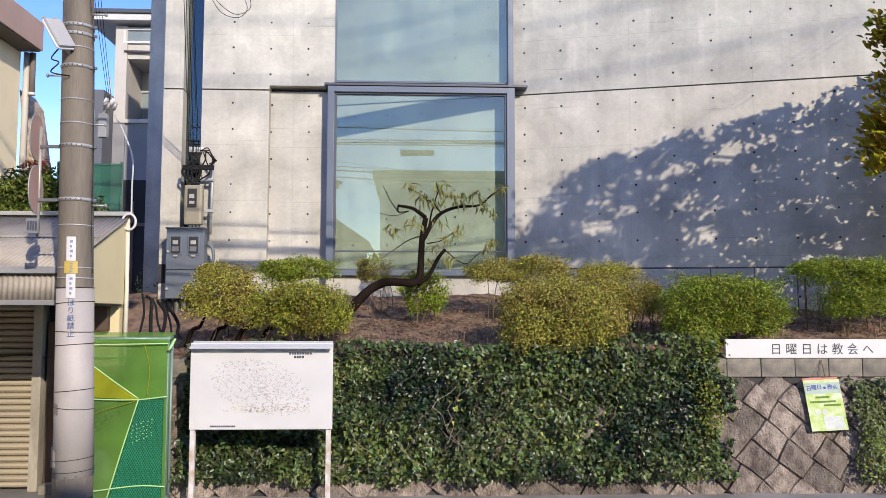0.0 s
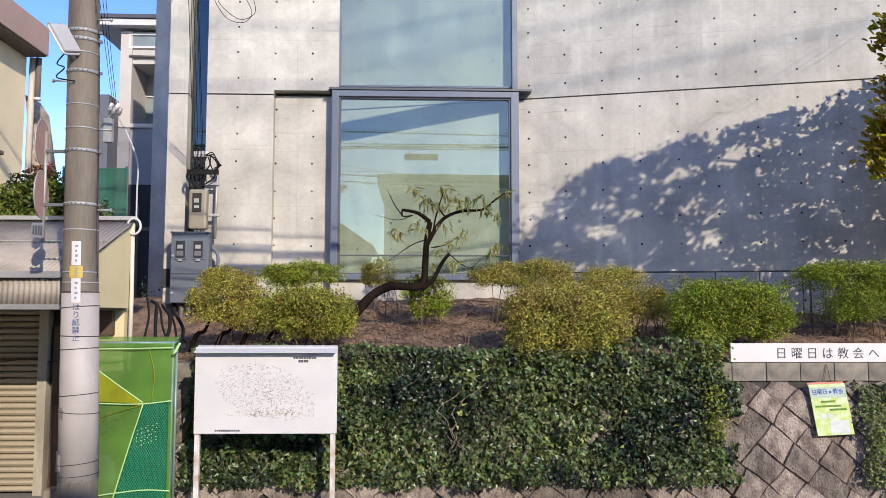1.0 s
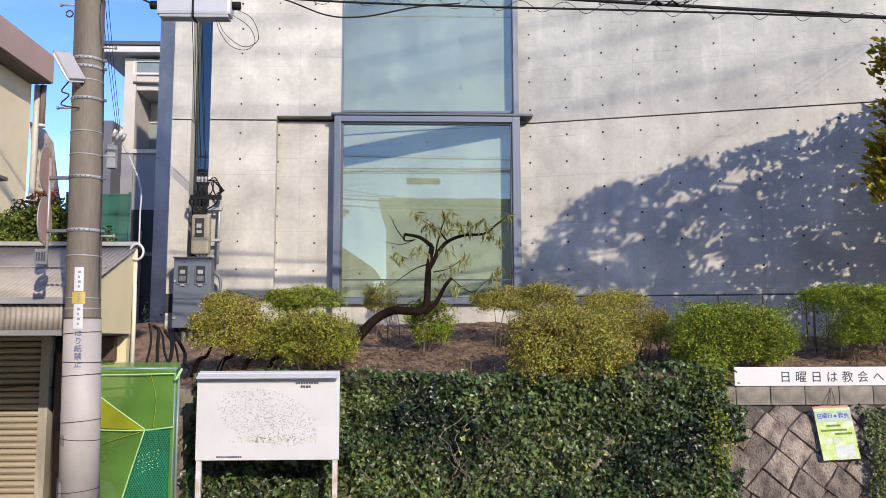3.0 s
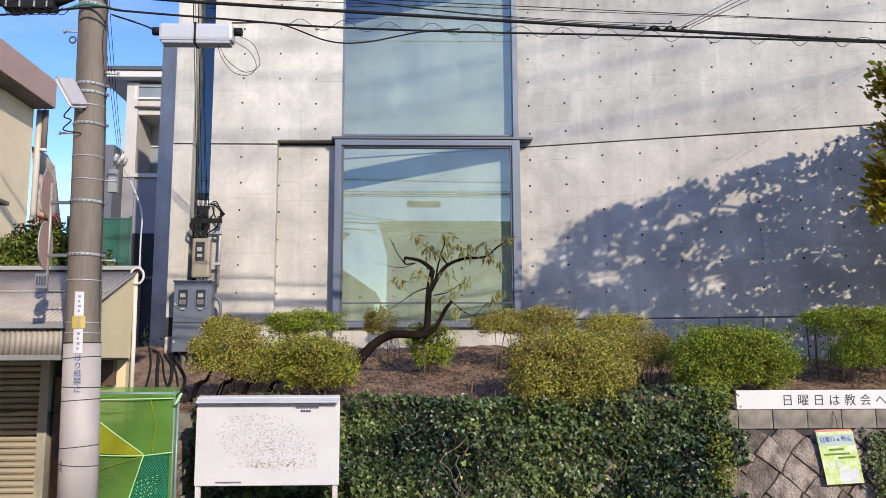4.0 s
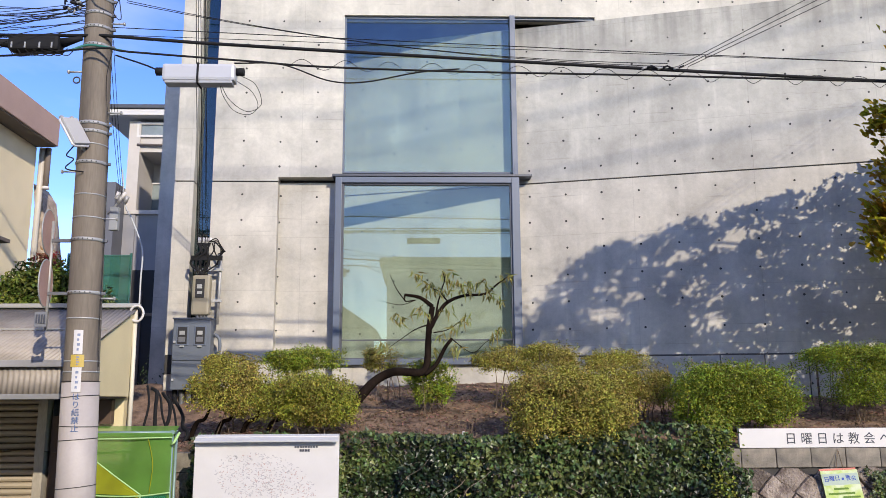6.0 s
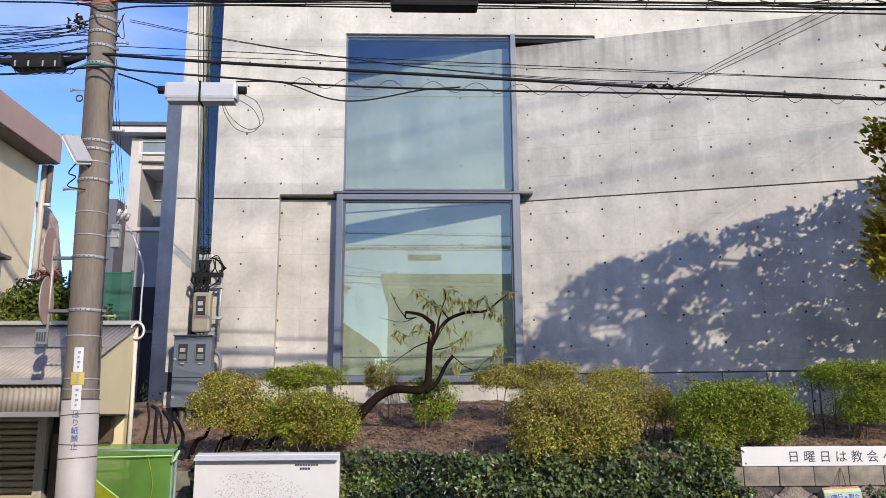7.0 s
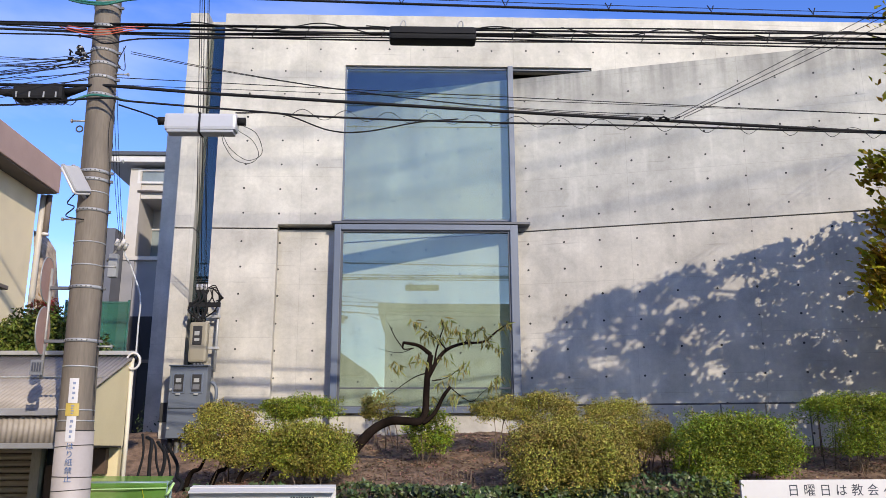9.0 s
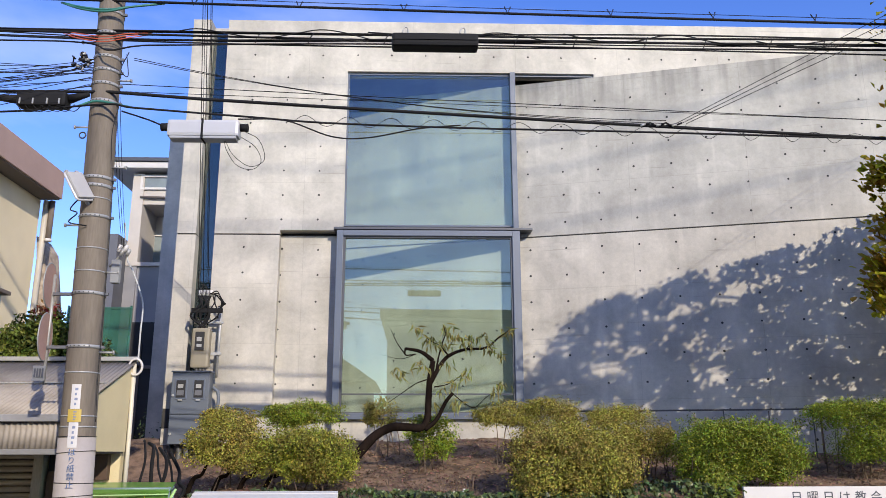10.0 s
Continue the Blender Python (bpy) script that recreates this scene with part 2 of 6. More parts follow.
CONCRETE = concrete_material("concrete", (0.54, 0.508, 0.440))
CONCRETE_LOWER = concrete_material("concrete_lower_pour", (0.535, 0.503, 0.437))
CONCRETE_GREY = concrete_material("concrete_grey_pour", (0.475, 0.455, 0.402), crown=8.33)
# copy of the concrete for the shaded side, made paler to lift its shade
CONCRETE_SHADED = concrete_material("concrete_shaded_side", (0.60, 0.55, 0.50), False)
HOLE = surf("painted_hole_dark", (0.05, 0.048, 0.045), 0.9, bump=0)
JOINT = surf("joint_filler", (0.10, 0.095, 0.09), 0.9, bump=0)
DARK_STEEL = surf("dark_steel_paint", (0.075, 0.08, 0.095), 0.45, grain=90, vary=0.06, bump=0.03)
STEEL = surf("grey_steel_paint", (0.118, 0.142, 0.188), 0.42, grain=90, vary=0.06, bump=0.03)
GLASS = glass_material("window_glass", (0.80, 0.90, 0.85), gloss=0.07)
SLOT_GLASS = glass_material("slot_glass", (0.35, 0.48, 0.48), gloss=0.06)
ASPHALT = surf("asphalt", (0.19, 0.185, 0.178), 0.9, grain=180, blotch=0.7, vary=0.2, bump=0.5)
SOIL = surf("dry_soil", (0.225, 0.145, 0.095), 0.95, grain=24, blotch=4.5, vary=0.32, bump=2.0)
STONE = surf("rough_stone", (0.27, 0.222, 0.18), 0.9, grain=42, blotch=8, vary=0.45, bump=4.0, tint=(0.105, 0.078, 0.064), random=0.45, stretch=(1.1, 1, 0.8))
MORTAR = surf("dark_mortar", (0.06, 0.055, 0.05), 0.95, grain=60, vary=0.2, bump=0.4)
BLOCK = surf("weathered_block", (0.27, 0.235, 0.185), 0.9, grain=70, blotch=4, vary=0.18, bump=0.5, tint=(0.11, 0.10, 0.085), random=0.12)
WHITE = surf("white_paint", (0.60, 0.58, 0.565), 0.45, grain=60, blotch=3, vary=0.03, bump=0.03)
INK = surf("dark_lettering", (0.045, 0.05, 0.07), 0.6, bump=0)
IVY = surf("ivy_leaf", (0.088, 0.122, 0.034), 0.38, grain=20, blotch=1.2, vary=0.18, bump=0, tint=(0.012, 0.026, 0.011), island=0.85, through=0.06, spec=0.45)
HEDGE = surf("hedge_leaf", (0.31, 0.30, 0.05), 0.5, grain=14, blotch=2.6, vary=0.2, bump=0, tint=(0.24, 0.195, 0.05), island=0.8, through=0.14, spec=0.22)
HEDGE_GREEN = surf("green_hedge_leaf", (0.20, 0.275, 0.026), 0.42, grain=14, blotch=2.6, vary=0.2, bump=0, tint=(0.165, 0.19, 0.024), island=0.75, through=0.14, spec=0.22)
HEDGE_MIXED = surf("mixed_hedge_leaf", (0.26, 0.29, 0.036), 0.45, grain=14, blotch=3.0, vary=0.2, bump=0, tint=(0.21, 0.185, 0.035), island=0.75, through=0.14, spec=0.22)
PEACH = surf("drying_leaf", (0.34, 0.34, 0.12), 0.5, grain=14, blotch=3.0, vary=0.2, bump=0, tint=(0.25, 0.25, 0.07), island=0.35, through=0.3, spec=0.22)
TREE_LEAF = surf("yellowing_leaf", (0.36, 0.34, 0.025), 0.5, grain=14, blotch=1.0, vary=0.2, bump=0, tint=(0.36, 0.24, 0.02), island=0.4, through=0.35, spec=0.22)
BARK = surf("dark_bark", (0.019, 0.013, 0.010), 0.95, grain=40, blotch=8, vary=0.25, bump=0.9, stretch=(1, 1, 0.4), spec=0.06)
TWIG = surf("bare_twig", (0.17, 0.12, 0.08), 0.9, grain=40, blotch=8, vary=0.25, bump=0.4)
DRY_STEM = surf("dry_stem", (0.30, 0.24, 0.18), 0.9, grain=40, blotch=8, vary=0.2, bump=0.3)
POLE = surf("pole_concrete", (0.185, 0.155, 0.12), 0.85, grain=60, blotch=6, vary=0.28, bump=0.3, tint=(0.12, 0.10, 0.08), stretch=(1, 1, 0.14))
POLE_WHITE = surf("pole_sheet", (0.43, 0.385, 0.355), 0.6, grain=40, blotch=3, vary=0.06, bump=0.1)
GALV = surf("galvanised_steel", (0.42, 0.42, 0.41), 0.55, 0.45, grain=60, vary=0.12, bump=0.05)
BLACK = surf("black_rubber", (0.012, 0.012, 0.013), 0.75, grain=80, vary=0.15, bump=0.1, spec=0.25)
BOX_GREY = surf("cabinet_grey", (0.118, 0.137, 0.165), 0.5, grain=80, blotch=3, vary=0.04, bump=0.02)
CREAM = surf("cream_render", (0.66, 0.56, 0.34), 0.85, grain=70, blotch=1.2, vary=0.06, bump=0.25)
CREAM_PALE = surf("pale_render", (0.72, 0.62, 0.43), 0.85, grain=70, blotch=1.2, vary=0.06, bump=0.25)
PINK = surf("pink_brown_fascia", (0.42, 0.29, 0.25), 0.7, grain=50, vary=0.06, bump=0.1)
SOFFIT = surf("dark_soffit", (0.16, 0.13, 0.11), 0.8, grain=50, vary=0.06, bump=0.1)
SHUTTER = surf("shutter_slat", (0.39, 0.33, 0.24), 0.5, grain=50, blotch=2, vary=0.08, bump=0.05, random=0.06)
CORRU = surf("weathered_corrugated_sheet", (0.35, 0.31, 0.265), 0.6, grain=30, blotch=2.5, vary=0.12, bump=0.1, tint=(0.24, 0.21, 0.175))
WALL_WHITE = surf("white_siding", (0.52, 0.48, 0.44), 0.8, grain=50, vary=0.05, bump=0.15)
WALL_GREY = surf("grey_render", (0.45, 0.41, 0.38), 0.85, grain=50, vary=0.05, bump=0.15)
DARK = surf("dark_opening", (0.02, 0.02, 0.022), 0.7, bump=0)
PANE = surf("far_pane", (0.24, 0.28, 0.29), 0.08, grain=3, vary=0.1, bump=0)
BROWN = surf("brown_board", (0.10, 0.06, 0.04), 0.7, grain=40, vary=0.15, bump=0.3)
NET = surf("green_net", (0.20, 0.44, 0.07), 0.6, grain=300, vary=0.2, bump=0.0, through=0.45, fade=0.32)
NET_DARK = surf("teal_net", (0.0, 0.15, 0.075), 0.6, grain=300, vary=0.3, bump=0.0, through=0.3, fade=0.25)
NET_YELLOW = surf("yellow_net", (0.62, 0.62, 0.02), 0.6, grain=300, vary=0.2, bump=0.0, through=0.5, fade=0.2)
FENCE_GREEN = surf("green_mesh_fence", (0.02, 0.16, 0.11), 0.6, grain=200, vary=0.2, bump=0, fade=0.3)
SIGN_GREY = surf("dull_grey_steel", (0.16, 0.165, 0.18), 0.6, 0.3, grain=60, vary=0.1, bump=0.05)
SIGN_BACK = surf("faded_sign_back", (0.50, 0.30, 0.255), 0.6, grain=40, vary=0.1, bump=0.05)


# ---- ground and setting ----
solid("ground", box(-400, 400, -400, 900, -0.3, 0.0), ASPHALT, "grey asphalt street running past the retaining wall", "road", kind="structure")


def garden_height(x, y):
    s = min(max((y - 9.3) / 3.7, 0), 1)
    e = min(max((-2.3 - x) / 0.5, 0), 1)
    s = s * (1 - e) + s ** 4 * e
    return 1.46 + 0.80 * s + 0.05 * noise.noise((x * 1.3, y * 1.3, 0)) + 0.03 * noise.noise((x * 5, y * 5, 3)) + 0.02 * noise.noise((x * 14, y * 14, 8))


nx, ny = 190, 60
verts = []
for j in range(ny + 1):
    for i in range(nx + 1):
        x, y = -9.5 + 24.0 * i / nx, 9.25 + 10.0 * (j / ny) ** 1.4
        verts.append((x, y, garden_height(x, y)))
faces = [(j * (nx + 1) + i, j * (nx + 1) + i + 1, (j + 1) * (nx + 1) + i + 1, (j + 1) * (nx + 1) + i) for j in range(ny) for i in range(nx)]
tagged(new("garden_bed", raw("garden_bed", verts, faces, SOIL, True)), "bare brown soil bed sloping up behind the retaining wall", "soil", kind="structure")

# the concrete box, its openings and the slanting wall that cuts through it
WY, ZJ, TOP = 12.9, 5.54, 9.45
T = 0.3


def quad_wall(name, pieces, parent):
    bm = bmesh.new()
    for p in pieces:
        bm_box(bm, *p)
    return part(name, bm, CONCRETE, parent)


building = thing("concrete_building", "fair-faced grey concrete building with tie holes and a tall window", "building", (0, WY, 2.0))
g = 0.012
for name, pieces in (
    ("plinth", [(-3.36, -2.29, WY + 0.05, WY + T, 1.2, 2.63), (-2.29, -1.345, WY + 0.20, WY + T, 1.2, 2.55), (-1.345, 3.05, WY + 0.004, WY + T, 1.2, 2.55)]),
    ("lower_wall", [(-3.36, -2.29, WY, WY + T, 2.63, ZJ - g), (-2.29, -1.345, WY + 0.17, WY + T, 2.55, ZJ + 0.02), (3.05, 14, WY, WY + T, 1.2, ZJ - g)]),
    ("upper_wall", [(-3.36, -1.25, WY, WY + T, ZJ + 0.075, TOP), (-3.36, -2.29, WY, WY + T, ZJ + g, ZJ + 0.075), (-1.25, 3.05, WY, WY + T, 8.49, TOP), (3.05, 14, WY, WY + T, ZJ + g, TOP)]),
    ("side_wall", [(-3.66, -3.36, WY + 0.30, 24, 1.2, TOP), (13.7, 14, WY + T, 24, 1.2, TOP)]),
    ("back_wall", [(-3.36, 13.7, 23.7, 24, 1.2, TOP)]),
    ("roof_slab", [(-3.36, 13.7, WY + T, 23.7, TOP - 0.35, TOP - 0.05)]),
    ("inner_floor", [(-3.36, 13.7, WY + T, 23.7, 1.9, 2.2)]),
):
    for piece in pieces:
        quad_wall(name, [piece], building)
part("joint_strip", box(-3.35, -2.30, WY + 0.03, WY + T - 0.02, ZJ - g, ZJ + g), JOINT, building)
# dark strip at the back of the open gap, standing in for its deep shade
part("joint_strip", box(-2.289, -1.346, WY + 0.24, WY + T - 0.01, ZJ + 0.021, ZJ + 0.074), JOINT, building)
# the pier beside the glazed slot
quad_wall("pier", [(-3.97, -3.66, WY, WY + 0.7, 1.2, ZJ - g)], building)
quad_wall("pier", [(-3.97, -3.66, WY, WY + 0.7, ZJ + g, TOP)], building)
part("joint_strip", box(-3.96, -3.67, WY + 0.02, WY + 0.6, ZJ - g, ZJ + g), JOINT, building)
part("slot_pane", box(-3.66, -3.36, WY + 0.22, WY + 0.24, 1.5, TOP - 0.12), SLOT_GLASS, building, "dark blue glass in a narrow slot")
part("vent_grille", box(-3.965, -3.86, WY - 0.012, WY - 0.003, 2.42, 2.72), HOLE, building)
part("slot_backing", box(-3.66, -3.36, WY + 0.27, WY + 0.295, 1.5, TOP - 0.12), STEEL, building)


def holes(name, points, parent, frame_m):
    """Round cone holes left by the form ties, in the plane of frame_m: flat discs, their inner shade painted dark."""
    V, Fc = [], []
    for px, pz in points:
        b = len(V)
        r = 0.0175 * random.uniform(0.85, 1.15)
        for k in range(8):
            a = k * math.tau / 8
            V.append(tuple(frame_m @ Vector((px + r * math.cos(a), -0.003, pz + r * math.sin(a)))))
        for k in range(8):
            a = k * math.tau / 8
            V.append(tuple(frame_m @ Vector((px + r * 0.55 * math.cos(a), -0.0022, pz + r * 0.55 * math.sin(a)))))
        Fc += [(b + k, b + (k + 1) % 8, b + 8 + (k + 1) % 8, b + 8 + k) for k in range(8)] + [tuple(b + 8 + k for k in range(8))]
    ob = new(name, raw(name, V, Fc, HOLE))
    ob.parent = parent
    if parent.type == "EMPTY":
        ob.matrix_parent_inverse = Matrix.Translation(-parent.location)
    return tagged(ob, kind="stuff")


rows_z = [5.80 + 0.427 * k for k in range(8)] + [5.33 - 0.445 * k for k in range(6)]
for back, lo, hi in ((0.0, -3.3, 14.0), (0.17, -2.29, -1.345)):
    pts = []
    for z in rows_z:
        for k in range(24):
            x = -2.87 + 0.596 * k
            recessed = -2.29 < x < -1.345 and z < ZJ + 0.07
            if lo < x < hi and recessed == (back > 0) and (z > 8.5 or x < -1.3 or x > 3.3):
                pts.append((x + random.uniform(-0.01, 0.01), z + random.uniform(-0.01, 0.01)))
    holes("tie_holes", pts, building, Matrix.Translation((0, WY + back, 0)))

# slanting free-standing wall, fifteen degrees to the front
SL = math.atan(0.268)
SM = Matrix.Translation((1.75, 13.04, 0)) @ Matrix.Rotation(-SL, 4, "Z")
slant = thing("slanting_wall", "free-standing fair-faced concrete wall cutting through the window at a slant", "wall", (1.75, 13.04, 1.5), kind="structure")
bm = bm_box(bmesh.new(), -4.6, 13, 0, 0.27, 1.0, ZJ - g, m=SM)
part("lower_lift", bm, CONCRETE_LOWER, slant)
part("upper_lift", box(-4.6, 13, 0, 0.27, ZJ + g, 8.33, m=SM), CONCRETE_GREY, slant)
part("joint_strip", box(-4.6, 13, 0.02, 0.25, ZJ - g, ZJ + g, m=SM), JOINT, slant)
pts = []
for z in [5.765] + [6.24 + 0.413 * k for k in range(5)] + [5.32 - 0.443 * k for k in range(8)]:
    for k in range(27):
        pts.append((-4.0 + 0.588 * k + random.uniform(-0.008, 0.008), z + random.uniform(-0.006, 0.006)))
holes("tie_holes", pts, slant, SM)

# windows
win = tagged(thing("window_1", "tall fixed window with a heavy grey steel frame", "window", (0.15, WY, 2.5)), kind="structure")
bm = bmesh.new()
for b in ((-1.345, -1.24, 2.55, 5.60), (1.54, 1.668, 2.55, 5.60), (-1.24, 1.54, 5.505, 5.60), (-1.24, 1.54, 2.55, 2.64)):
    bm_box(bm, b[0], b[1], WY - 0.09, WY + 0.168, b[2], b[3], 0.006)
part("window_frame", bm, STEEL, win)
bm = bmesh.new()
for b in ((-1.24, -1.205, 2.64, 5.505), (1.512, 1.54, 2.64, 5.505), (-1.205, 1.512, 5.48, 5.505), (-1.205, 1.512, 2.64, 2.66)):
    bm_box(bm, b[0], b[1], WY - 0.05, WY + 0.06, b[2], b[3])
part("inner_frame", bm, DARK_STEEL, win)
part("glazing_bar", box(-1.205, 1.512, WY - 0.03, WY + 0.03, 2.93, 2.95), DARK_STEEL, win)
part("pane", box(-1.205, 1.512, WY - 0.012, WY, 2.66, 5.48), GLASS, win).visible_shadow = False
win = tagged(thing("window_2", "upper fixed window in slim grey steel frame", "window", (0.15, WY, 5.7)), kind="structure")
part("post", box(1.57, 1.66, WY - 0.04, WY + 0.08, 5.65, 8.49, 0.005), STEEL, win)
bm = bmesh.new()
for b in ((-1.25, -1.22, 5.70, 8.45), (-1.25, 1.57, 8.45, 8.49), (-1.22, 1.57, 5.70, 5.73)):
    bm_box(bm, b[0], b[1], WY + 0.05, WY + 0.12, b[2], b[3])
part("window_frame", bm, STEEL, win)
part("head_strip", box(1.66, 3.05, WY + 0.05, WY + 0.12, 8.45, 8.49), STEEL, win)
part("pane", box(-1.22, 1.57, WY + 0.06, WY + 0.072, 5.73, 8.45), GLASS, win).visible_shadow = False
solid("steel_ledge", box(-1.40, 1.88, WY - 0.10, WY + 0.3, 5.612, 5.648, 0.003), DARK_STEEL, "thin grey steel ledge over the lower window", "ledge", kind="structure")

# dark side block behind the pier
solid("rear_wall", box(-4.86, -4.4, 14.9, 24, 1.2, 8.05), CONCRETE_SHADED, "dark concrete wall in shade behind the pier", "wall", kind="structure")


# ---- leaves ----
rng = np.random.default_rng(7)
SIMPLE = np.array([(0, 0, 0), (0.42, -0.5, 0.10), (1, 0, -0.06), (0.42, 0.5, 0.10)])
LANCE = np.array([(0, 0, 0), (0.35, -0.5, 0.05), (1, 0, -0.25), (0.35, 0.5, 0.05)])
LOBED = np.array([(0, 0, 0), (0.05, -0.52, 0.05), (0.42, -0.34, 0.03), (1, 0, -0.10), (0.42, 0.34, 0.03), (0.05, 0.52, 0.05)])


ROUND = np.array([(0, 0, 0), (0.3, -0.44, 0.07), (0.72, -0.38, 0.05), (1, 0, -0.08), (0.72, 0.38, 0.05), (0.3, 0.44, 0.07)])


def leaves(name, P, facing, length, width, shape, material, spread=0.8, droop=0.0):
    """One mesh of many leaves at P, each turned roughly towards its own direction in facing."""
    P, N = np.asarray(P, float), np.asarray(facing, float)
    n = len(P)
    N = N + rng.normal(0, spread, (n, 3))
    N /= np.linalg.norm(N, axis=1)[:, None] + 1e-9
    D = rng.normal(0, 1, (n, 3))
    D[:, 2] -= droop
    D -= N * np.sum(D * N, axis=1)[:, None]
    D /= np.linalg.norm(D, axis=1)[:, None] + 1e-9
    S = np.cross(N, D)
    L = length * rng.uniform(0.6, 1.25, n)
    W = width * rng.uniform(0.7, 1.2, n)
    k = len(shape)
    V = P[:, None] + shape[None, :, 0:1] * (L[:, None] * D)[:, None] + shape[None, :, 1:2] * (W[:, None] * S)[:, None] + shape[None, :, 2:3] * (L[:, None] * N)[:, None]
    idx = np.arange(n * k).reshape(n, k)
    if k == 4:
        F = np.concatenate([idx[:, [0, 1, 2]], idx[:, [0, 2, 3]]])
    else:
        F = np.concatenate([idx[:, [0, 1, 2]], idx[:, [0, 2, 3]], idx[:, [0, 3, 4]], idx[:, [0, 4, 5]]])
    return raw(name, V.reshape(-1, 3).tolist(), F.tolist(), material)


def in_blobs(blobs, count, power=2.6, inner=0.62, rough=0.17, low=-0.75):
    """Points near the skin of rounded box-like masses, with the way outwards."""
    P, N = [], []
    area = np.array([b[3] * b[4] + b[4] * b[5] + b[3] * b[5] for b in blobs])
    for b, share in zip(blobs, (count * area / area.sum()).astype(int)):
        d = rng.normal(0, 1, (share, 3))
        d /= np.linalg.norm(d, axis=1)[:, None]
        d = d[d[:, 2] > low]
        s = (np.abs(d) ** power).sum(axis=1) ** (-1 / power)
        bumps = np.array([noise.noise((float(q[0] * 2.1 + b[0] * 3), float(q[1] * 2.1), float(q[2] * 2.1 + b[1]))) + 0.6 * noise.noise((float(q[0] * 6 + b[0] * 3), float(q[1] * 6), float(q[2] * 6 + b[1]))) for q in d])
        r = s * rng.uniform(inner, 1.0, len(d)) ** 0.5 * (1 + rough * 1.6 * bumps)
        P.append(np.array(b[:3]) + d * r[:, None] * np.array(b[3:]))
        N.append(d / np.array(b[3:]) * min(b[3:]))
    return np.concatenate(P), np.concatenate(N)


def shrub(label, blobs, count, material, stems, leaf=0.048, inner=0.5, base=None, power=2.6):
    cx, cy = blobs[0][0], blobs[0][1]
    ob = thing("shrub", label, "shrub", base or (cx, cy, garden_height(cx, cy)), "clipped shrubs in the bed")
    lumps = []
    for b in blobs:
        for k in range(7):
            a, h = random.uniform(0, math.tau), random.uniform(-0.75, 0.7)
            q = 0.72 * math.sqrt(1 - 0.5 * h * h)
            lumps.append((b[0] + b[3] * q * math.cos(a), b[1] + b[4] * q * math.sin(a), b[2] + b[5] * h * 0.75, b[3] * 0.42, b[4] * 0.42, b[5] * 0.40))
    P, N = in_blobs([*blobs, *lumps], int(count * 7.2), inner=max(0.12, inner - 0.2), power=power + 0.3, rough=0.30)
    under = np.array([noise.noise((float(q[0] * 7), float(q[1] * 7), float(q[2] * 7))) for q in P])
    depth = np.clip((blobs[0][2] - 0.1 - P[:, 2]) / 0.35, 0, 1)
    keep = (under > -0.42 + 0.34 * depth) | (rng.uniform(0, 1, len(P)) < 0.12)
    P, N = P[keep], N[keep]
    N[:, 2] += 0.5
    part("crown", leaves("crown", P, N, leaf * 0.63, leaf * 0.37, SIMPLE, material, 1.0), None, ob)
    # loose shoots that break the clipped outline
    b = blobs[0]
    for k in range(stems):
        b = blobs[k % len(blobs)]
        x, y = b[0] + random.uniform(-0.6, 0.6) * b[3], b[1] + random.uniform(-0.6, 0.5) * b[4]
        x0, y0 = x + random.uniform(-0.12, 0.12), y + random.uniform(-0.1, 0.1)
        z0 = garden_height(x0, y0) - 0.03
        top = Vector((x + random.uniform(-0.1, 0.1), y, b[2] + random.uniform(-0.2, 0.5) * b[5]))
        mid = Vector((x0, y0, z0)).lerp(top, 0.5) + Vector((random.uniform(-0.05, 0.05), random.uniform(-0.05, 0.05), 0))
        r = random.uniform(0.005, 0.010)
        part("stem", tube(bezier([(x0, y0, z0), mid, top], 4), [r * (1 - 0.06 * i) for i in range(9)], 5), TWIG, ob)
    return ob


# ---- retaining wall ----
def face_point(x, w, out=0.0):
    """On the battered stone face: w metres up the slope, out metres proud of it."""
    a = math.atan2(0.35, 1.25)
    return Vector((x, 8.75 + w * math.sin(a) - out * math.cos(a), w * math.cos(a) + out * math.sin(a)))


wall = thing("retaining_wall", "retaining wall of diagonally laid rough grey stones with a block course", "wall", (3, 8.9, 0), kind="structure")
X0, X1 = -3.1, 13.0
V = [(X0, 8.78, -0.05), (X1, 8.78, -0.05), (X1, 9.13, 1.25), (X0, 9.13, 1.25), (X0, 9.6, -0.05), (X1, 9.6, -0.05), (X1, 9.6, 1.25), (X0, 9.6, 1.25)]
part("core", raw("core", V, [(0, 1, 2, 3), (5, 4, 7, 6), (4, 0, 3, 7), (1, 5, 6, 2), (3, 2, 6, 7)], MORTAR), None, wall)
solid("sidewalk_edge", box(-9, 13, 8.1, 8.80, 0.0, 0.035, 0.008), surf("worn_concrete_gutter", (0.30, 0.28, 0.25), 0.9, grain=80, blotch=2, vary=0.15, bump=0.4), "worn concrete gutter along the foot of the wall", "gutter", kind="structure")

# ---- map board ----
board = thing("map_board", "white painted map board on two rusty steel posts", "notice board", (-1.5, 8.3, 0))
part("panel", box(-2.20, -0.78, 8.27, 8.31, 0.80, 1.66, 0.006), WHITE, board)
bm = bmesh.new()
V = [(-2.19, 8.18, 1.607), (-0.785, 8.18, 1.607), (-0.785, 8.34, 1.664), (-2.19, 8.34, 1.664)]
low = [bm.verts.new(v) for v in V]
high = [bm.verts.new((v[0], v[1], v[2] + 0.012)) for v in V]
for a in ((0, 1, 2, 3),):
    bm.faces.new([low[i] for i in a][::-1])
    bm.faces.new([high[i] for i in a])
